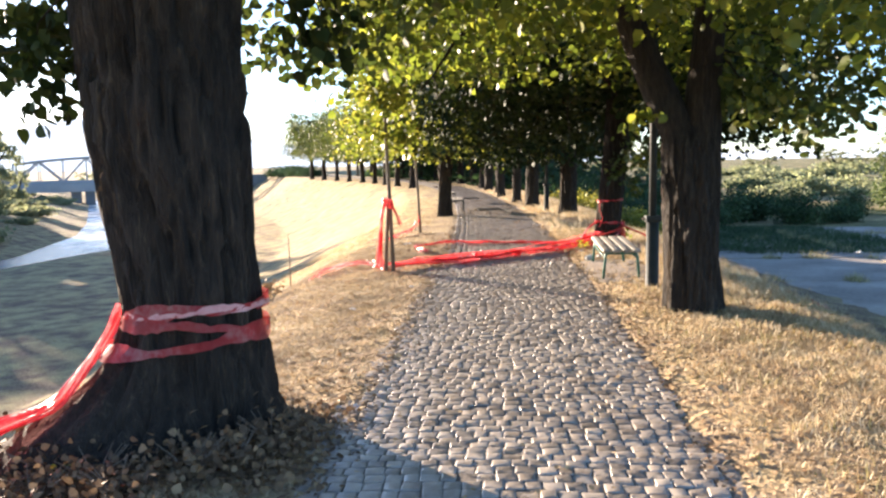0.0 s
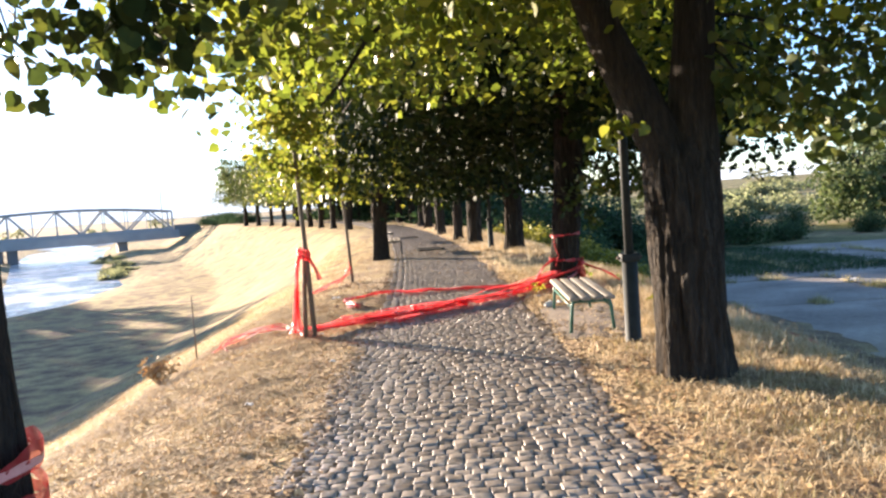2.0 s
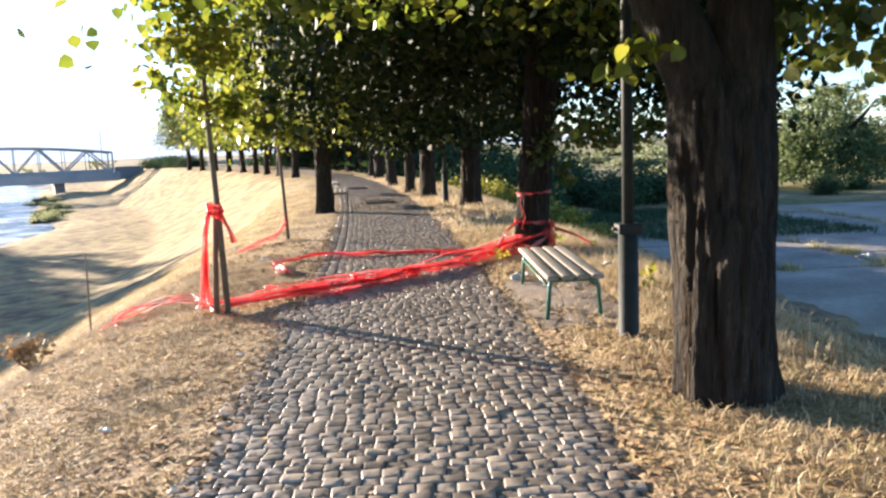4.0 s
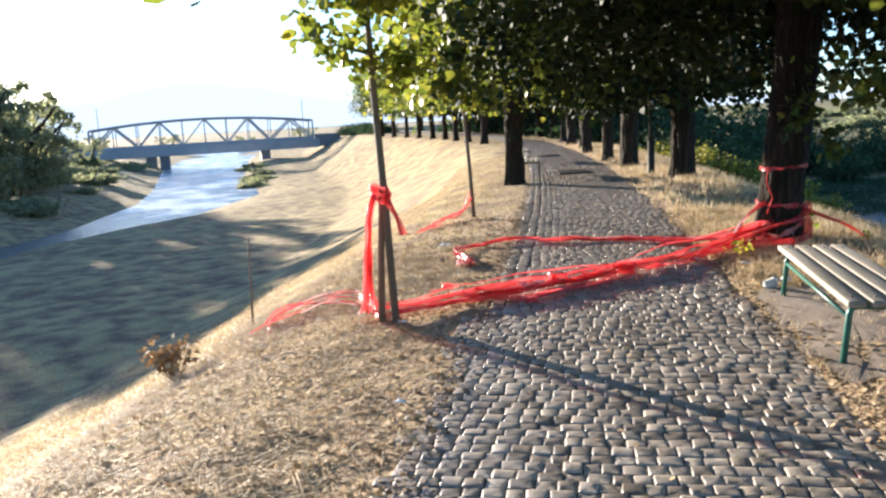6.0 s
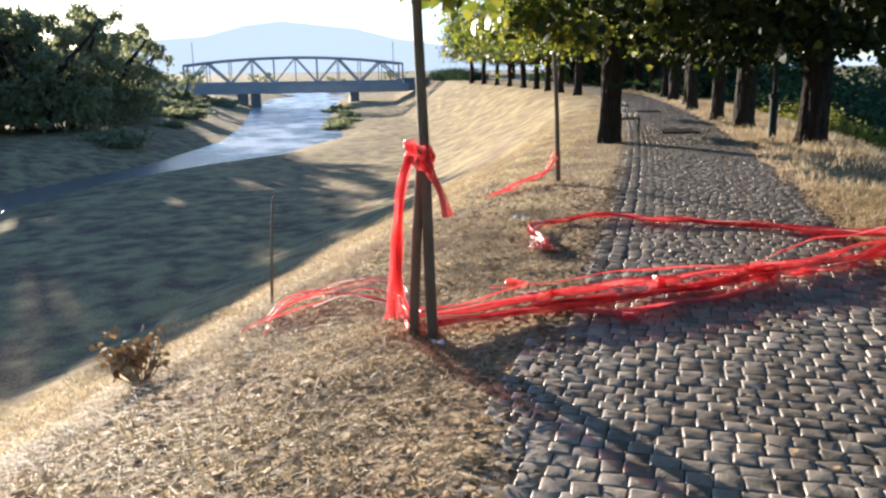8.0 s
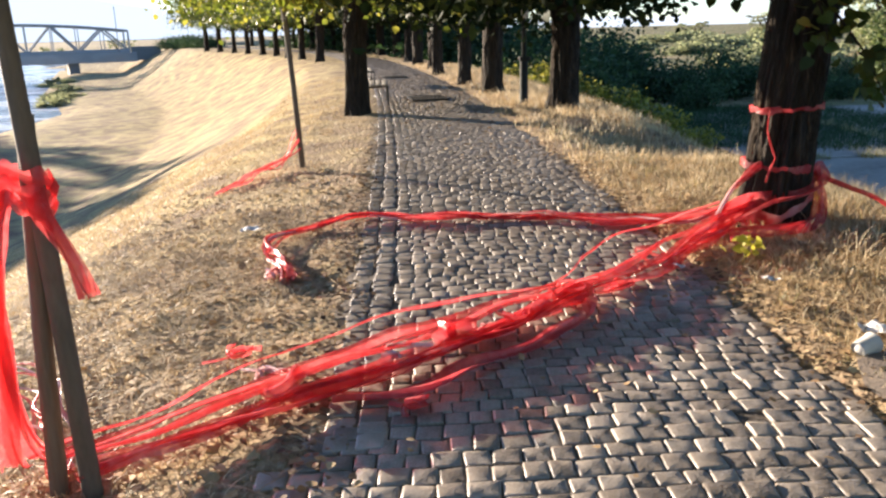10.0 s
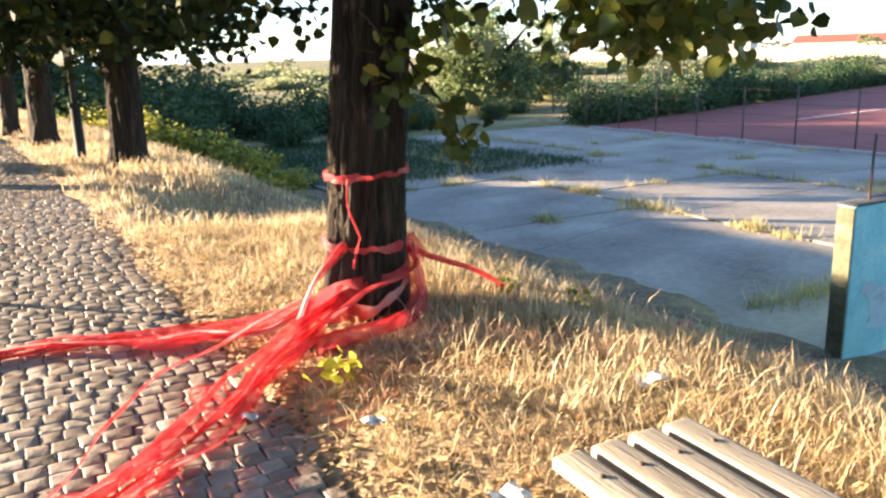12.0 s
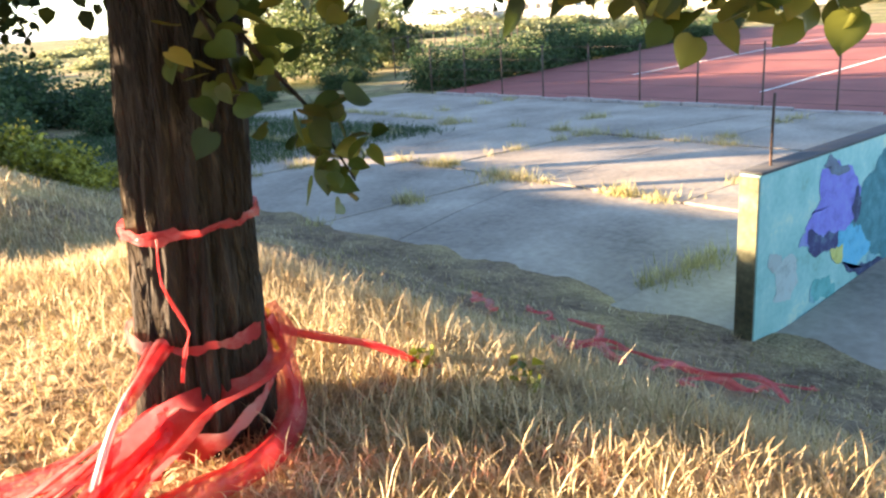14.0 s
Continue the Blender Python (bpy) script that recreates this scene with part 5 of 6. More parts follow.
def shrubs():
    r = np.random.default_rng(31)
    y = shrub("bush", "low yellow-green bush at the foot of the levee", (4.9, 37.2, -1.15), 1.7, 1.3, 1.0, 2600, .13, M_BUSHY, 1, group="yellow bushes")
    for x, yy, s in ((5.9, 35.8, 1.0), (7.0, 34.8, .85), (3.8, 39, 1.1), (3.2, 41.5, 1.0)):
        c = copy_thing(y, pose(x, yy, float(height(x, yy)) - .05, 0, 0, r.uniform(0, 360)))
        c.scale = (s, s, s)
    d = [shrub("bush", "dense dark green bush in shade", (8.5, 57, -2.5), 2.6, 2.0, 3.0, 4200, .2, M_BUSH, 2, group="dark bushes"),
         shrub("bush", "dense dark green bush in shade", (14, 55, -2.5), 2.3, 2.1, 2.4, 3600, .2, M_BUSH, 3, group="dark bushes")]
    spots = [(11, 58, 1.0), (16.5, 57, .9), (5, 60, 1.1), (19, 54, .7), (22.5, 55, .6), (3, 55, .9), (1.5, 62, 1.1), (12, 66, 1.2), (20, 63, .8), (26, 62, .6), (8, 50, .6), (12.5, 49, .5), (5.5, 52, .8), (29, 57, .45), (33, 61, .5)]
    for i in range(22):
        y = 46 + i * 3.6
        spots.append((float(xc(y)) + 7.0 + r.normal() * .8, y, r.uniform(1.2, 1.5) if y < 56 else r.uniform(1.6, 2.1)))
    for i in range(27):
        spots.append((31.5 + i * 2.45, 50.0 + i * .72 + r.normal() * .4, r.uniform(.7, .95)))
    for x, yy, s in spots:
        c = copy_thing(d[r.integers(0, 2)], pose(x, yy, -2.6, 0, 0, r.uniform(0, 360)))
        c.scale = (s * r.uniform(.9, 1.3), s, s * r.uniform(.8, 1.1))
    # These bushes are added to stand for the dark shade at the abutment.
    for i in range(9):
        y = 122 + i * 3.4
        spots_x = float(xc(y)) - 4.2 - .35 * i + r.normal() * .5
        c = copy_thing(d[i % 2], pose(spots_x, y, float(height(spots_x, y)) - .2, 0, 0, r.uniform(0, 360)))
        c.scale = (1.0, 1.0, .62)
    # scrub of the wide meadow and the tree line behind it
    f = [shrub("bush", "sunlit olive scrub in the far meadow", (34, 92, -2.6), 3.6, 2.6, 2.6, 1500, .42, M_FARLEAF, 4, group="meadow scrub"),
         shrub("bush", "sunlit olive scrub in the far meadow", (44, 104, -2.6), 4.2, 3.0, 2.0, 1500, .42, M_FARLEAF, 5, group="meadow scrub")]
    for i in range(70):
        a = math.radians(r.uniform(2, 62))
        q = r.uniform(85, 260)
        c = copy_thing(f[r.integers(0, 2)], pose(q * math.sin(a), 8 + q * math.cos(a), -2.7, 0, 0, r.uniform(0, 360)))
        s = r.uniform(.6, 1.2) * (.7 + q / 300)
        c.scale = (s * 1.5, s, s * .75)
    w = linden((56, 108, -2.6), .5, fork=2.0, top=14, spread=6.0, low=1.0, leaves=9500, size=.4, fine=False, seed=30, label="broad green tree standing in the meadow, paled for haze", group="far trees", material=M_FARLEAF, sag=.5)
    for i in range(42):
        a = math.radians(r.uniform(0, 68))
        q = r.uniform(230, 420)
        c = copy_thing(w, pose(q * math.sin(a), 8 + q * math.cos(a), -3, 0, 0, r.uniform(0, 360)))
        s = r.uniform(.4, .75)
        c.scale = (s * 1.3, s * 1.3, s * .8)
    near_tree = linden((34, 66, -2.6), .4, fork=1.6, top=9.2, spread=4.4, low=.5, leaves=15000, size=.27, fine=False, seed=33, label="broad green tree with drooping boughs at the meadow's edge", group="far trees", material=M_MEADOW, sag=.7)
    for x, yy, s in ((43.5, 72, .8),):
        c = copy_thing(near_tree, pose(x, yy, -2.6, 0, 0, r.uniform(0, 360)))
        c.scale = (s, s, s)
    # the far bank of the river
    # Trees beyond 55 degrees stay unseen; added to shade the near slope.
    for az, q, s in ((39, 104, .82), (43.5, 88, .84), (46.5, 80, .86), (51, 70, .95), (54.5, 66, .98), (58, 60, .95), (62, 58, 1), (66, 55, .95), (70, 52, .95), (75, 50, .9), (37, 150, .5), (35.2, 155, .42), (33.5, 210, .5), (29, 230, .45), (24, 240, .45), (20, 250, .5), (42.5, 170, .8), (47, 160, .85)):
        a = math.radians(az)
        x, yy = -q * math.sin(a), 8 + q * math.cos(a)
        c = copy_thing(w, pose(x, yy, float(height(x, yy)) - .2, 0, 0, r.uniform(0, 360)))
        c.scale = (s, s, s)
    for x, yy, s in ((-51, 64, .98), (-53, 68.5, .98), (-53, 73, .9), (-55, 78.5, .8), (-58, 84.5, .45), (-75, 118, .42)):
        c = copy_thing(w, pose(x, yy, float(height(x, yy)) - .2, 0, 0, r.uniform(0, 360)))
        c.scale = (s * .8, s * .8, s)
    # Back row added to close gaps in the shadow on the slope.
    for i in range(7):
        x, yy = -64 - 9 * math.sin(i * 2.1), 38 + 5.6 * i
        c = copy_thing(w, pose(x, yy, float(height(x, yy)) - .2, 0, 0, r.uniform(0, 360)))
        c.scale = (.95, .95, .9)
    b = shrub("bush", "olive scrub on the river bank", (-42, 60, -3.9), 3.0, 2.2, 1.7, 1400, .35, M_FARLEAF, 6, group="bank scrub")
    for i in range(16):
        yy = r.uniform(75, 150)
        l, rr = river_edges(yy)
        x = float(l) - r.uniform(5, 16)
        c = copy_thing(b, pose(x, yy, float(height(x, yy)) - .1, 0, 0, r.uniform(0, 360)))
        s = r.uniform(.5, 1.0)
        c.scale = (s * 1.3, s * 1.3, s * .8)
    for i in range(12):
        yy = r.uniform(88, 140)
        l, rr = river_edges(yy)
        x = float(rr) + r.uniform(.5, 4)
        c = copy_thing(b, pose(x, yy, float(height(x, yy)) - .1, 0, 0, r.uniform(0, 360)))
        s = r.uniform(.35, .7)
        c.scale = (s, s, s * .8)


shrubs()


def far_buildings():
    f = thing("perimeter_wall", "long pale concrete panel wall far across the meadow", "wall")
    p0, p1 = np.array((150, 262.0)), np.array((205, 120.0))
    n = 34
    for i in range(n):
        a, b = p0 + (p1 - p0) * i / n, p0 + (p1 - p0) * (i + .94) / n
        ang = math.degrees(math.atan2(*(b - a)[::-1]))
        L = float(np.linalg.norm(b - a))
        part("panel", Geo().box(0, -.1, -.5, L, .1, 3.6, 0, pose(a[0], a[1], -2.6, 0, 0, ang)), M_WALLFAR, f, smooth=False)
    for i, (x, y, w, d, h) in enumerate(((222, 128, 22, 12, 4.5), (235, 175, 30, 14, 5.0), (232, 225, 26, 14, 7.0))):
        b = thing("house", "low pale building with a reddish roof behind the wall", "building", "far houses", pose(x, y, -2.6, 0, 0, -60))
        g = Geo().box(-w / 2, -d / 2, -.5, w / 2, d / 2, h)
        part("wall", g, M_WALLFAR, b, smooth=False)
        part("roof", Geo().add([(-w / 2 - .5, -d / 2 - .5, h), (w / 2 + .5, -d / 2 - .5, h), (w / 2 + .5, d / 2 + .5, h), (-w / 2 - .5, d / 2 + .5, h), (-w / 2, 0, h + 2.2), (w / 2, 0, h + 2.2)], [(0, 1, 5, 4), (2, 3, 4, 5), (0, 4, 3), (1, 2, 5)]), M_ROOF, b, smooth=False)
        for k in range(5):
            xx = -w / 2 + w * (k + .7) / 6
            part("window", Geo().box(xx, -d / 2 - .06, h * .4, xx + 1.6, -d / 2 + .02, h * .75), M_ASPH, b, smooth=False)
    

far_buildings()


# ---- bridge ----
def truss_bridge():
    P0, P1 = Vector((-84.5, 133.0, 0)), Vector((-50.2, 150.5, 0))
    L = (P1 - P0).length
    ang = math.degrees(math.atan2(P1.y - P0.y, P1.x - P0.x))
    t = thing("truss_bridge", "grey steel truss bridge over the river in haze", "bridge", "", pose(P0.x, P0.y, -.55, 0, 0, ang))
    n = 10
    xs = [L * i / n for i in range(n + 1)]

    def top(x):
        return 3.3 + 1.25 * (1 - (2 * x / L - 1) ** 2)

    for y in (0, 5.5):
        s = .17
        part("bottom_chord", Geo().box(0, y - s, -.1, L, y + s, .35), M_BRIDGE, t, smooth=False)
        part("top_chord", Geo().tube([(x, y, top(x)) for x in xs], .22, 4), M_BRIDGE, t, smooth=False)
        for i, x in enumerate(xs):
            part("vertical", Geo().tube([(x, y, 0), (x, y, top(x))], .2 if i in (0, n) else .1, 4), M_BRIDGE, t, smooth=False)
        for i in range(n):
            a, b = xs[i], xs[i + 1]
            z0, z1 = (.1, top(b)) if i % 2 == 0 else (top(a), .1)
            part("diagonal", Geo().tube([(a, y, z0), (b, y, z1)], .16, 4), M_BRIDGE, t, smooth=False)
    for x in xs:
        part("cross_beam", Geo().tube([(x, 0, top(x)), (x, 5.5, top(x))], .1, 4), M_BRIDGE, t, smooth=False)
    part("deck", Geo().box(-45, -.4, -1.55, L + 5, 5.9, -.1), M_BRIDGEC, t, smooth=False)
    part("girder", Geo().box(-1, -.55, -1.7, L + 1, -.4, -.12), M_BRIDGE, t, smooth=False)
    for x in (L * .25, L * .31, L * .77):
        part("pier", Geo().box(x - .8, .2, -5.2, x + .8, 5.2, -1.2), M_BRIDGEC, t, smooth=False)
    for x in (L * .045, L * .955):
        part("lamp_pole", Geo().tube([(x, -.3, -.2), (x, -.3, 7.2)], .07, 5), M_BRIDGE, t)
    for x0, x1 in ((-45, -.2), (L + .2, L + 5)):
        part("parapet", Geo().box(x0, -.4, -.1, x1, -.25, .75), M_BRIDGEC, t, smooth=False)


truss_bridge()


# ---- grass, litter and small things ----
def blades(name, label, n, area, hmin, hmax, width, material, seed, lean=.5, clump=.12, category="grass", keep=None, segs=3):
    """Curved blades of grass; area(r, n) gives the clump places."""
    r = np.random.default_rng(seed + 700)
    c = area(r, max(1, n // 9))
    p = c[r.integers(0, len(c), n)] + r.normal(scale=clump, size=(n, 2))
    if keep is not None:
        p = p[keep(p[:, 0], p[:, 1]) & (r.random(len(p)) < np.clip((np.abs(p[:, 0] - xc(p[:, 1])) - 1.0) / 1.1, .12, 1))]
        n = len(p)
    z = height(p[:, 0], p[:, 1]) - .012
    h = r.uniform(hmin, hmax, n) * r.uniform(.6, 1.1, n)
    a = r.uniform(0, 2 * math.pi, n)
    bend = lean * r.uniform(.2, 1.4, n) * h
    da = np.stack([np.cos(a), np.sin(a)], -1)
    b = a + math.pi / 2 + r.normal(scale=.5, size=n)
    ds = np.stack([np.cos(b), np.sin(b)], -1) * (width * r.uniform(.6, 1.3, n))[:, None]
    rows = []
    for k in range(segs):
        t = k / segs
        ctr = p + da * (bend * t * t)[:, None]
        zz = z + h * (t - .25 * t * t * lean)
        for s in (-.5, .5):
            rows.append(np.concatenate([ctr + ds * s * (1 - .55 * t), zz[:, None]], 1))
    rows.append(np.concatenate([p + da * bend[:, None], (z + h * (1 - .3 * lean))[:, None]], 1))
    v = np.stack(rows, 1)
    f = []
    for k in range(segs - 1):
        f += [(2 * k, 2 * k + 1, 2 * k + 3), (2 * k, 2 * k + 3, 2 * k + 2)]
    f.append((2 * segs - 2, 2 * segs - 1, 2 * segs))
    f = np.array(f)[None] + (np.arange(n) * (2 * segs + 1))[:, None, None]
    solo(name, mesh_np(name, v.reshape(-1, 3), f.reshape(-1, 3), material), None, label, category, kind="stuff")


def rect(u0, u1, y0, y1, bias=1.0):
    """Places between two distances from the path's centre line."""
    def area(r, n):
        y = y0 + (y1 - y0) * r.random(n) ** bias
        return np.stack([xc(y) + r.uniform(u0, u1, n), y], -1)
    return area


def off_path(x, y):
    u = x - xc(y)
    return (u < -1.14 - .05 * np.sin(y * 3)) | (u > 1.13 + .06 * np.sin(y * 4.1) + .03 * np.sin(y * 9)) & ~((x > 1.45) & (x < 2.4) & (y > 11.6) & (y < 14.2) & (np.sin(x * 37) * np.sin(y * 23) < .6))


blades("dry_grass", "tall dry straw grass on the verge", 66000, rect(1.2, 4.4, 11.5, 20.5), .04, .15, .006, M_DRY, 1, .9, .07, keep=off_path)
blades("dry_grass", "tall straw stalks along the crest of the slope", 13000, rect(2.2, 4.8, 10, 20.5), .1, .27, .006, M_DRY, 9, .5, .12, keep=off_path)
blades("dry_grass", "dry trampled grass on the verge", 34000, rect(1.2, 4.2, 2.0, 12), .04, .13, .008, M_DRY, 2, .9, .09, keep=off_path)
blades("dry_grass", "dry grass along the avenue", 26000, rect(1.15, 4.5, 20, 48), .08, .26, .012, M_DRY, 3, .6, .12, keep=off_path)
blades("dry_grass", "short mown dry turf beside the path", 85000, rect(-4.2, -1.15, 1.5, 17), .025, .085, .008, M_DRY, 4, 1.3, .1, keep=off_path)
blades("dry_grass", "short dry turf beside the path", 22000, rect(-4.0, -1.12, 17, 42), .03, .09, .012, M_DRY, 5, 1.0, .15, keep=off_path)
blades("dry_grass", "thin dry grass on the slope", 60000, rect(-10, -3.6, 5, 30), .03, .1, .013, M_DRY, 6, 1.0, .2)
blades("dry_grass", "matted straw and mown stalks on the verge", 30000, rect(-4.3, -1.2, 3, 18), .07, .17, .007, M_THATCH, 14, 3.0, .06, keep=off_path)
blades("dry_grass", "matted straw under the lindens", 16000, rect(1.2, 4.0, 3, 20), .07, .17, .007, M_THATCH, 15, 3.0, .06, keep=off_path)
blades("green_grass", "olive grass on the shaded slope", 5000, rect(4.2, 9.2, 6, 44), .05, .2, .012, M_GREENBLADE, 7, .7, .2)
blades("dry_grass", "thin dry grass on the shaded slope", 8000, rect(4.0, 9.5, 6, 40), .04, .16, .012, M_DRY, 10, .8, .22)
blades("green_grass", "tufts of green grass in the verge", 7000, rect(1.3, 4.0, 3, 24), .05, .16, .008, M_GREENBLADE, 8, .7, .07, keep=off_path)

blades("green_grass", "dark green grass grown over the far slabs", 26000, rect(11.8, 21, 36, 50), .3, .55, .03, M_BUSH, 12, .7, .35)
blades("green_grass", "dark green grass at the yard's edge", 9000, rect(10.2, 12.6, 37, 50), .2, .5, .025, M_BUSH, 13, .7, .3)


def joint_weeds():
    def area(r, n):
        pick = r.random(n)
        col = r.integers(0, 3, n)
        x = np.where(pick < .55, np.array(YX)[r.integers(1, 3, n)], np.array(YX)[col] + r.uniform(0, 6.4, n))
        y = np.where(pick < .55, 19 + 29 * r.random(n) ** 1.3, np.array(YY)[r.integers(2, 6, n)] + np.array((0, 2.6, -1.7))[col])
        return np.stack([x, y], -1)
    r = np.random.default_rng(44)
    n = 15000
    c = area(r, 170)
    p = c[np.minimum(r.integers(0, len(c), n), r.integers(0, len(c), n))] + r.normal(scale=(.16, .2), size=(n, 2))
    h = r.uniform(.04, .42, n) * r.uniform(.25, 1, n)
    a = r.uniform(0, 6.28, n)
    d = np.stack([np.cos(a), np.sin(a)], -1)
    z = np.full(n, -2.48)
    v = np.stack([np.c_[p + d[:, ::-1] * (.012, -.012), z], np.c_[p - d[:, ::-1] * (.012, -.012), z], np.c_[p + d * (h * .5)[:, None], z + h]], 1)
    f = np.arange(n * 3).reshape(-1, 3)
    solo("weeds", mesh_np("weeds", v.reshape(-1, 3), f, mat("pale_weed", [(.2, .19, .06), (.42, .36, .16), (.6, .5, .28)], .6, .7, 0, 5, random_per="island", translucent=.3)), None, "yellowing weeds in the joints of the yard", "weeds", kind="stuff")


joint_weeds()


def litter():
    r = np.random.default_rng(12)
    for label, n, u0, u1, y0, y1, m in (("dry fallen leaves on the verge", 3600, -3.6, -1.1, 2, 20, M_DEAD), ("dry fallen leaves in the grass", 4200, 1.15, 3.8, 2, 20, M_DEAD), ("dry leaves along the avenue", 1400, -3.2, 3.2, 20, 40, M_DEAD)):
        y = r.uniform(y0, y1, n)
        x = xc(y) + r.uniform(u0, u1, n)
        z = np.maximum(height(x, y), np.where(np.abs(x - xc(y)) < 1.13, .035, -9)) + .012
        solo("leaf_litter", scatter_leaves("leaf_litter", np.stack([x, y, z], -1), .055, m, True, .12, r, True), None, label, "leaf litter", kind="stuff")
    for cx, cy, sx, sy, n in ((-2.3, 4.35, .65, .5, 1300), (-3.0, 4.6, .5, .5, 700), (-1.35, 4.9, .3, .6, 500)):
        x, y = cx + r.normal(size=n) * sx, cy + r.normal(size=n) * sy
        ok = (x - xc(y) < -1.12) & (y > 2.6)
        x, y = x[ok], y[ok]
        solo("leaf_litter", scatter_leaves("leaf_litter", np.stack([x, y, height(x, y) + r.uniform(.01, .05, len(x))], -1), .05, M_WITHER, True, .1, r), None, "brown withered leaves heaped at the trunk's foot", "leaf litter", kind="stuff")
    y = r.uniform(2, 20, 260)
    x = xc(y) + r.uniform(-1.05, 1.05, 260)
    solo("leaf_litter", scatter_leaves("leaf_litter", np.stack([x, y, np.full(260, .05)], -1), .035, M_DEAD, True, .05, r, True), None, "a few dry leaf scraps on the cobbles", "leaf litter", kind="stuff")
    n = 2600
    y = 2 + 20 * r.random(n)
    side = np.where(r.random(n) < .5, -1, 1)
    u = side * (1.2 - np.abs(r.normal(scale=.13, size=n)) + .1 * r.random(n))
    solo("leaf_litter", scatter_leaves("leaf_litter", np.stack([xc(y) + u, y, np.full(n, .043)], -1), .032, M_WITHER, True, .05, r, True), None, "crumbled leaves and straw along the path's edges", "leaf litter", kind="stuff")
    # dry brush at the tree's foot
    for x, y, s in ((-2.75, 4.75, 1.0), (-2.3, 4.45, .9), (-1.75, 4.5, .9), (-3.0, 5.3, 1.1), (-1.4, 4.95, .9), (-3.25, 4.9, 1.2), (-2.55, 4.2, .9), (-2.05, 4.2, .8), (-1.5, 4.6, .8), (-3.5, 5.4, 1.2)):
        t = thing("dry_shoots", "clump of withered brown shoots at the trunk's foot", "dead plant", "withered shoots", pose(x, y, float(height(x, y))))
        pos = np.abs(r.normal(scale=(.2 * s, .2 * s, .1 * s), size=(240, 3))) * np.sign(r.normal(size=(240, 3)) * (1, 1, 0) + (0, 0, 1))
        g = Geo()
        for i in range(14):
            a = r.uniform(0, 6.28)
            g.tube([(0, 0, -.02), (.1 * math.cos(a), .1 * math.sin(a), .1), (.24 * s * math.cos(a), .24 * s * math.sin(a), .2 * s)], [.005, .004, .002], 4, cap=False)
        tagged(part("branching", g, M_STAKE, t), kind="stuff")
        part("withered_leaves", scatter_leaves("withered_leaves", pos, .05, M_WITHER, True, .2, r), None, t)
    for x, y, s in ((-3.85, 13.1, 1.2),):
        t = thing("dry_bush", "small brown withered bush on the slope's edge", "dead plant", "withered bushes", pose(x, y, float(height(x, y))))
        g = Geo()
        tips = []
        for i in range(26):
            a, q = r.uniform(0, 6.28), r.uniform(.05, .24) * s
            tip = (q * math.cos(a), q * math.sin(a), r.uniform(.14, .32) * s)
            g.tube([(0, 0, -.03), (tip[0] * .6, tip[1] * .6, tip[2] * .5), tip], [.006, .004, .002], 4, cap=False)
            tips.append(tip)
        tagged(part("branching", g, M_STAKE, t), kind="stuff")
        pos = np.array(tips)[r.integers(0, 26, 220)] * r.uniform(.6, 1, (220, 1)) + r.normal(scale=.03 * s, size=(220, 3))
        part("withered_leaves", scatter_leaves("withered_leaves", pos, .055, M_DEAD, True, .3, r), None, t)
    st = thing("bare_stick", "thin bare sapling stick on the slope", "stick", "", pose(-4.12, 15.45, -.62))
    part("stem", Geo().tube([(0, 0, -.1), (-.02, .08, .35), (-.06, .2, .7), (-.11, .34, 1.0), (-.1, .37, 1.04)], [.016, .014, .012, .009, .006], 6, rough=.4), M_STAKE, st)
    g = Geo()
    for z, a in ((.5, 1.0), (.75, 4.0), (.9, 2.0)):
        g.tube([(-.04, .25 * z, z), (-.04 + .07 * math.cos(a), .25 * z + .07 * math.sin(a), z + .06)], [.004, .002], 4, cap=False)
    part("twigs", g, M_STAKE, st)
    # green weeds
    for x, y, s, m, lab in ((1.53, 15.6, .95, M_YELLOW, "small yellow-leaved seedling in dry grass"), (1.66, 15.72, .7, M_YELLOW, "small yellow-leaved seedling in dry grass"), (3.42, 16.1, .8, M_LEAFY, "small green weed rising from the grass"), (2.62, 17.15, 1.3, M_LEAFY, "leafy green weed beside the bound trunk"), (3.15, 16.5, .7, M_LEAFY, "small green weed rising from the grass"), (2.95, 13.2, 1.2, M_BUSHY, "yellowing leafy weed beside the bench"), (-2.55, 4.55, .6, M_BUSHY, "single green sprig among withered shoots"), (3.9, 7.2, 1.2, M_BUSHY, "yellow-green weed on the verge's edge")):
        t = thing("weed", lab, "weed", "small weeds", pose(x, y, float(height(x, y))))
        g = Geo().tube([(0, 0, -.02), (.01, 0, .1 * s), (.0, .02, .22 * s)], [.004, .003, .002], 5)
        part("stem", g, M_GREENBLADE, t)
        k = 14
        pos = np.c_[r.normal(scale=.05 * s, size=(k, 2)), r.uniform(.05, .22, k) * s]
        part("leaves", scatter_leaves("leaves", pos, .075 * s, m, True, .2, r), None, t)
    # a thrown-away cup and papers
    t = thing("paper_cup", "white paper cup lying on the path's edge", "cup", "", pose(1.5, 14.1, .075, 0, 82, 25))
    k_cup = 1.15
    prof = [(.031, 0), (.033, .004), (.043, .092), (.0455, .094), (.0455, .098), (.041, .097), (.031, .006), (0, .005)]
    g = Geo()
    for i in range(20):
        a = 2 * math.pi * i / 20
        for rad, z in prof:
            g.v.append((k_cup * rad * math.cos(a), k_cup * rad * math.sin(a), k_cup * z))
    for i in range(20):
        for k in range(len(prof) - 1):
            a, b = i * 8 + k, ((i + 1) % 20) * 8 + k
            g.f.append((a, b, b + 1, a + 1))
    part("body", g, mat("cup_card", [(.46, .44, .4), (.62, .6, .55)], 12, .6, .03, 60), t)
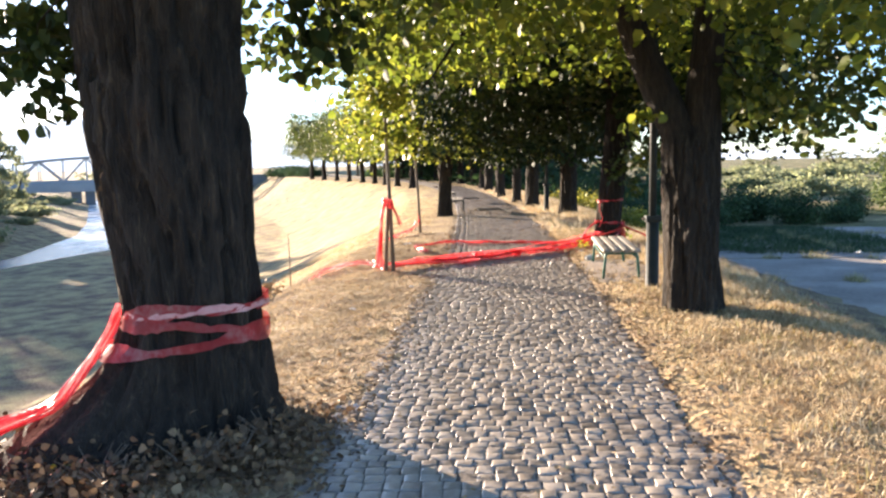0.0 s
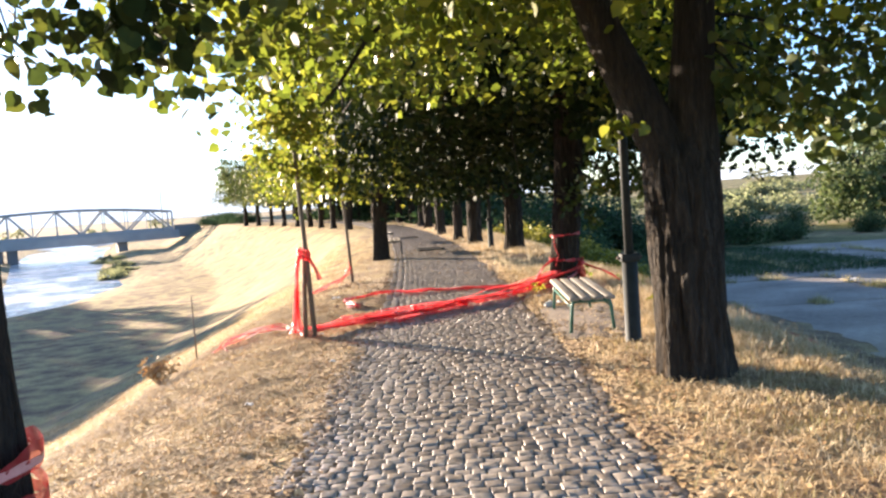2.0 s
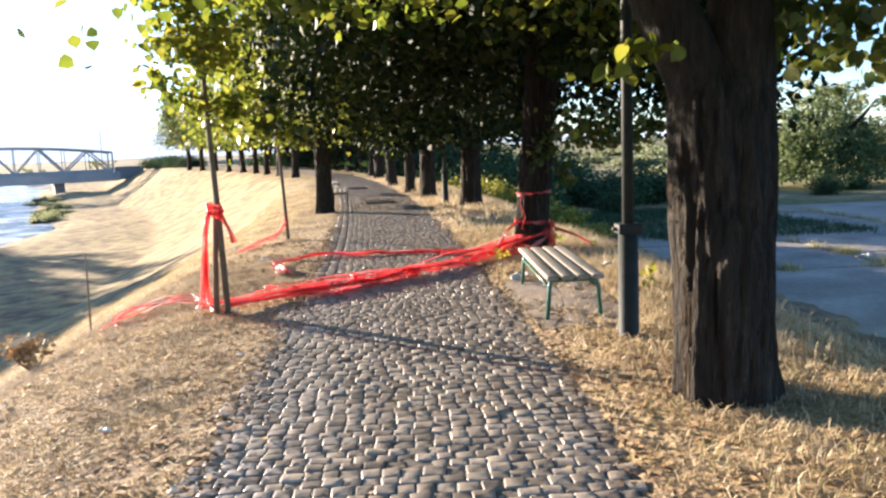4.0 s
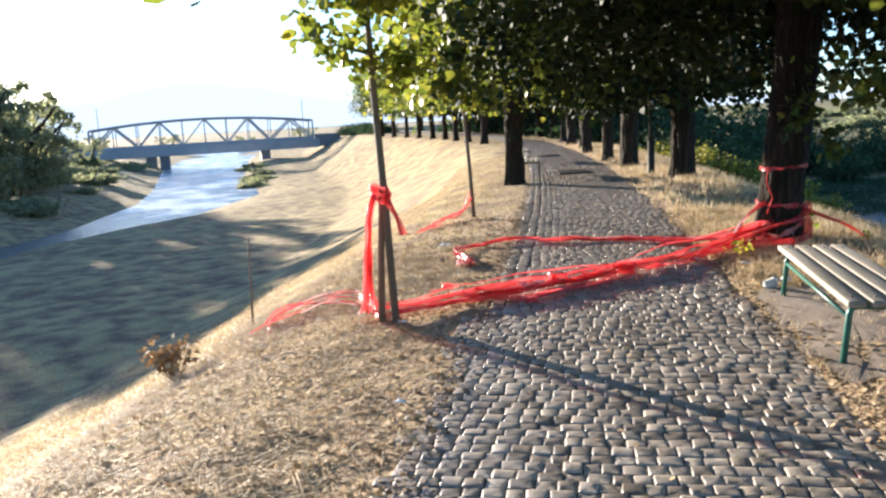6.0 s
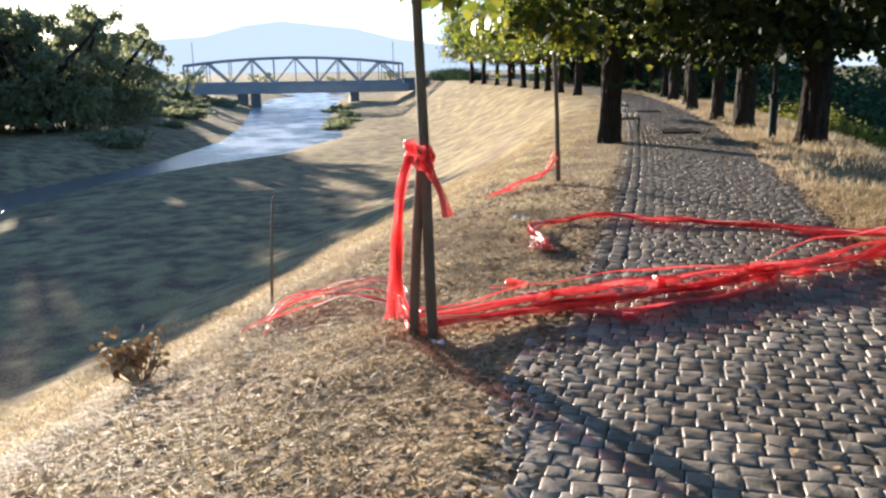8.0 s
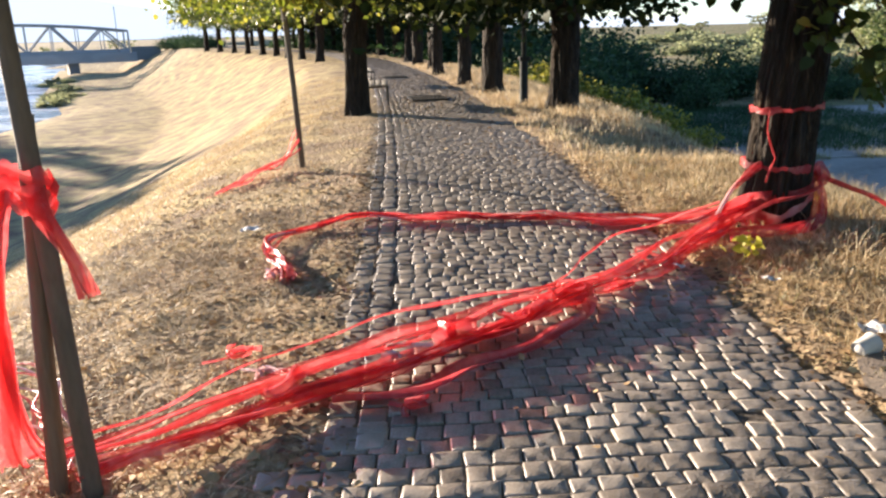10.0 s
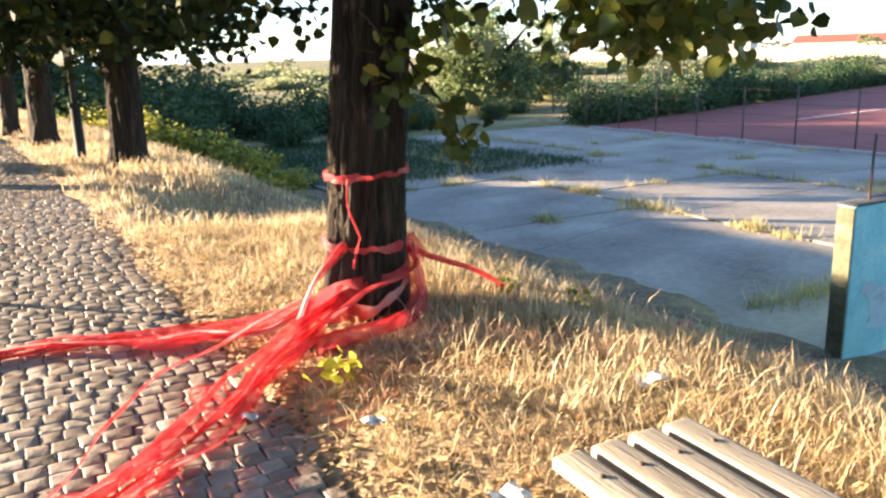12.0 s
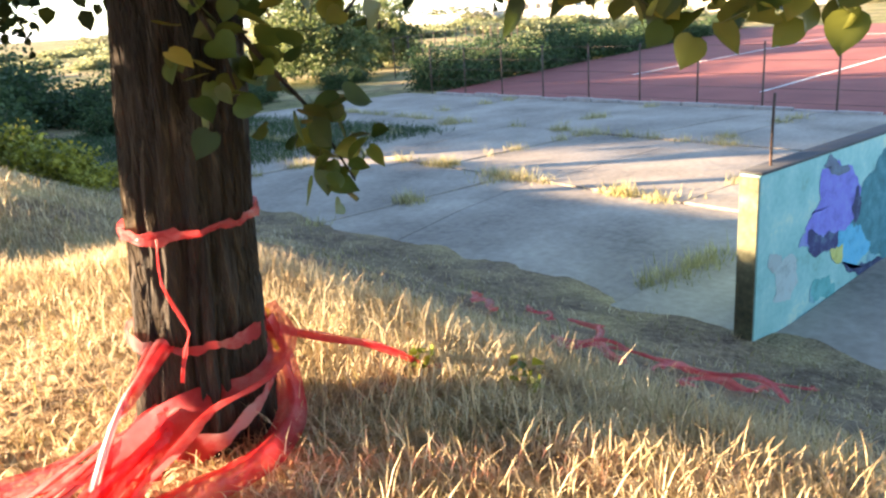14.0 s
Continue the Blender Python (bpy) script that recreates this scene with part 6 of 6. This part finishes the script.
    for i, (x, y, s) in enumerate(((1.72, 14.36, .13), (1.38, 16.1, .1), (1.62, 16.35, .12), (-1.95, 16.9, .14), (1.1, 15.55, .07), (-1.62, 12.9, .07), (2.9, 14.9, .15), (1.55, 15.2, .09), (-1.2, 11.0, .06), (-1.7, 9.3, .07), (6.3, 14.6, .12), (-.3, 14.5, .08))):
        bm = bmesh.new()
        bmesh.ops.create_grid(bm, x_segments=7, y_segments=7, size=s / 2)
        for v in bm.verts:
            v.co.z = .35 * s * noise.noise((v.co.x * 14 / (s * 8) + i, v.co.y * 14 / (s * 8), i)) + .03
            v.co.x += .02 * noise.noise((v.co.y * 20, i, 2))
        me = bpy.data.meshes.new("paper")
        bm.to_mesh(me)
        bm.free()
        me.materials.append(M_PAPER)
        ob = tagged(new("paper_scrap", me), "crumpled white paper scrap among dry grass", "litter", "paper scraps")
        ob.matrix_basis = pose(x, y, max(float(height(x, y)), .03) + .02, 0, 0, i * 40)
    t = thing("concrete_chunk", "pale broken concrete lump below the wall", "rubble", "", pose(8.6, 15.2, float(height(8.6, 15.2))))
    part("body", Geo().box(-.25, -.15, -.05, .25, .15, .22, .04), M_CONC, t)


litter()


def trodden_patch():
    """Bare trodden earth under the bench."""
    r = np.random.default_rng(2)
    n = 40
    ring = []
    for i in range(n):
        a = 2 * math.pi * i / n
        k = (abs(math.cos(a)) ** 4 + abs(math.sin(a)) ** 4) ** -.25 * (1 + .05 * r.normal())
        ring.append((1.88 + .52 * k * math.cos(a), 12.85 + 1.35 * k * math.sin(a)))
    v = [(x, y, float(height(x, y)) + .012) for x, y in ring] + [(1.88 + (x - 1.88) * .6, 12.85 + (y - 12.85) * .6, float(height(x, y)) + .022 + .006 * r.normal()) for x, y in ring] + [(1.88, 12.85, .08)]
    f = [(i, (i + 1) % n, n + (i + 1) % n, n + i) for i in range(n)] + [(n + i, n + (i + 1) % n, 2 * n) for i in range(n)]
    solo("bare_patch", Geo().add(v, f), M_EARTH, "patch of bare trodden earth under the bench", "ground", kind="structure")


trodden_patch()
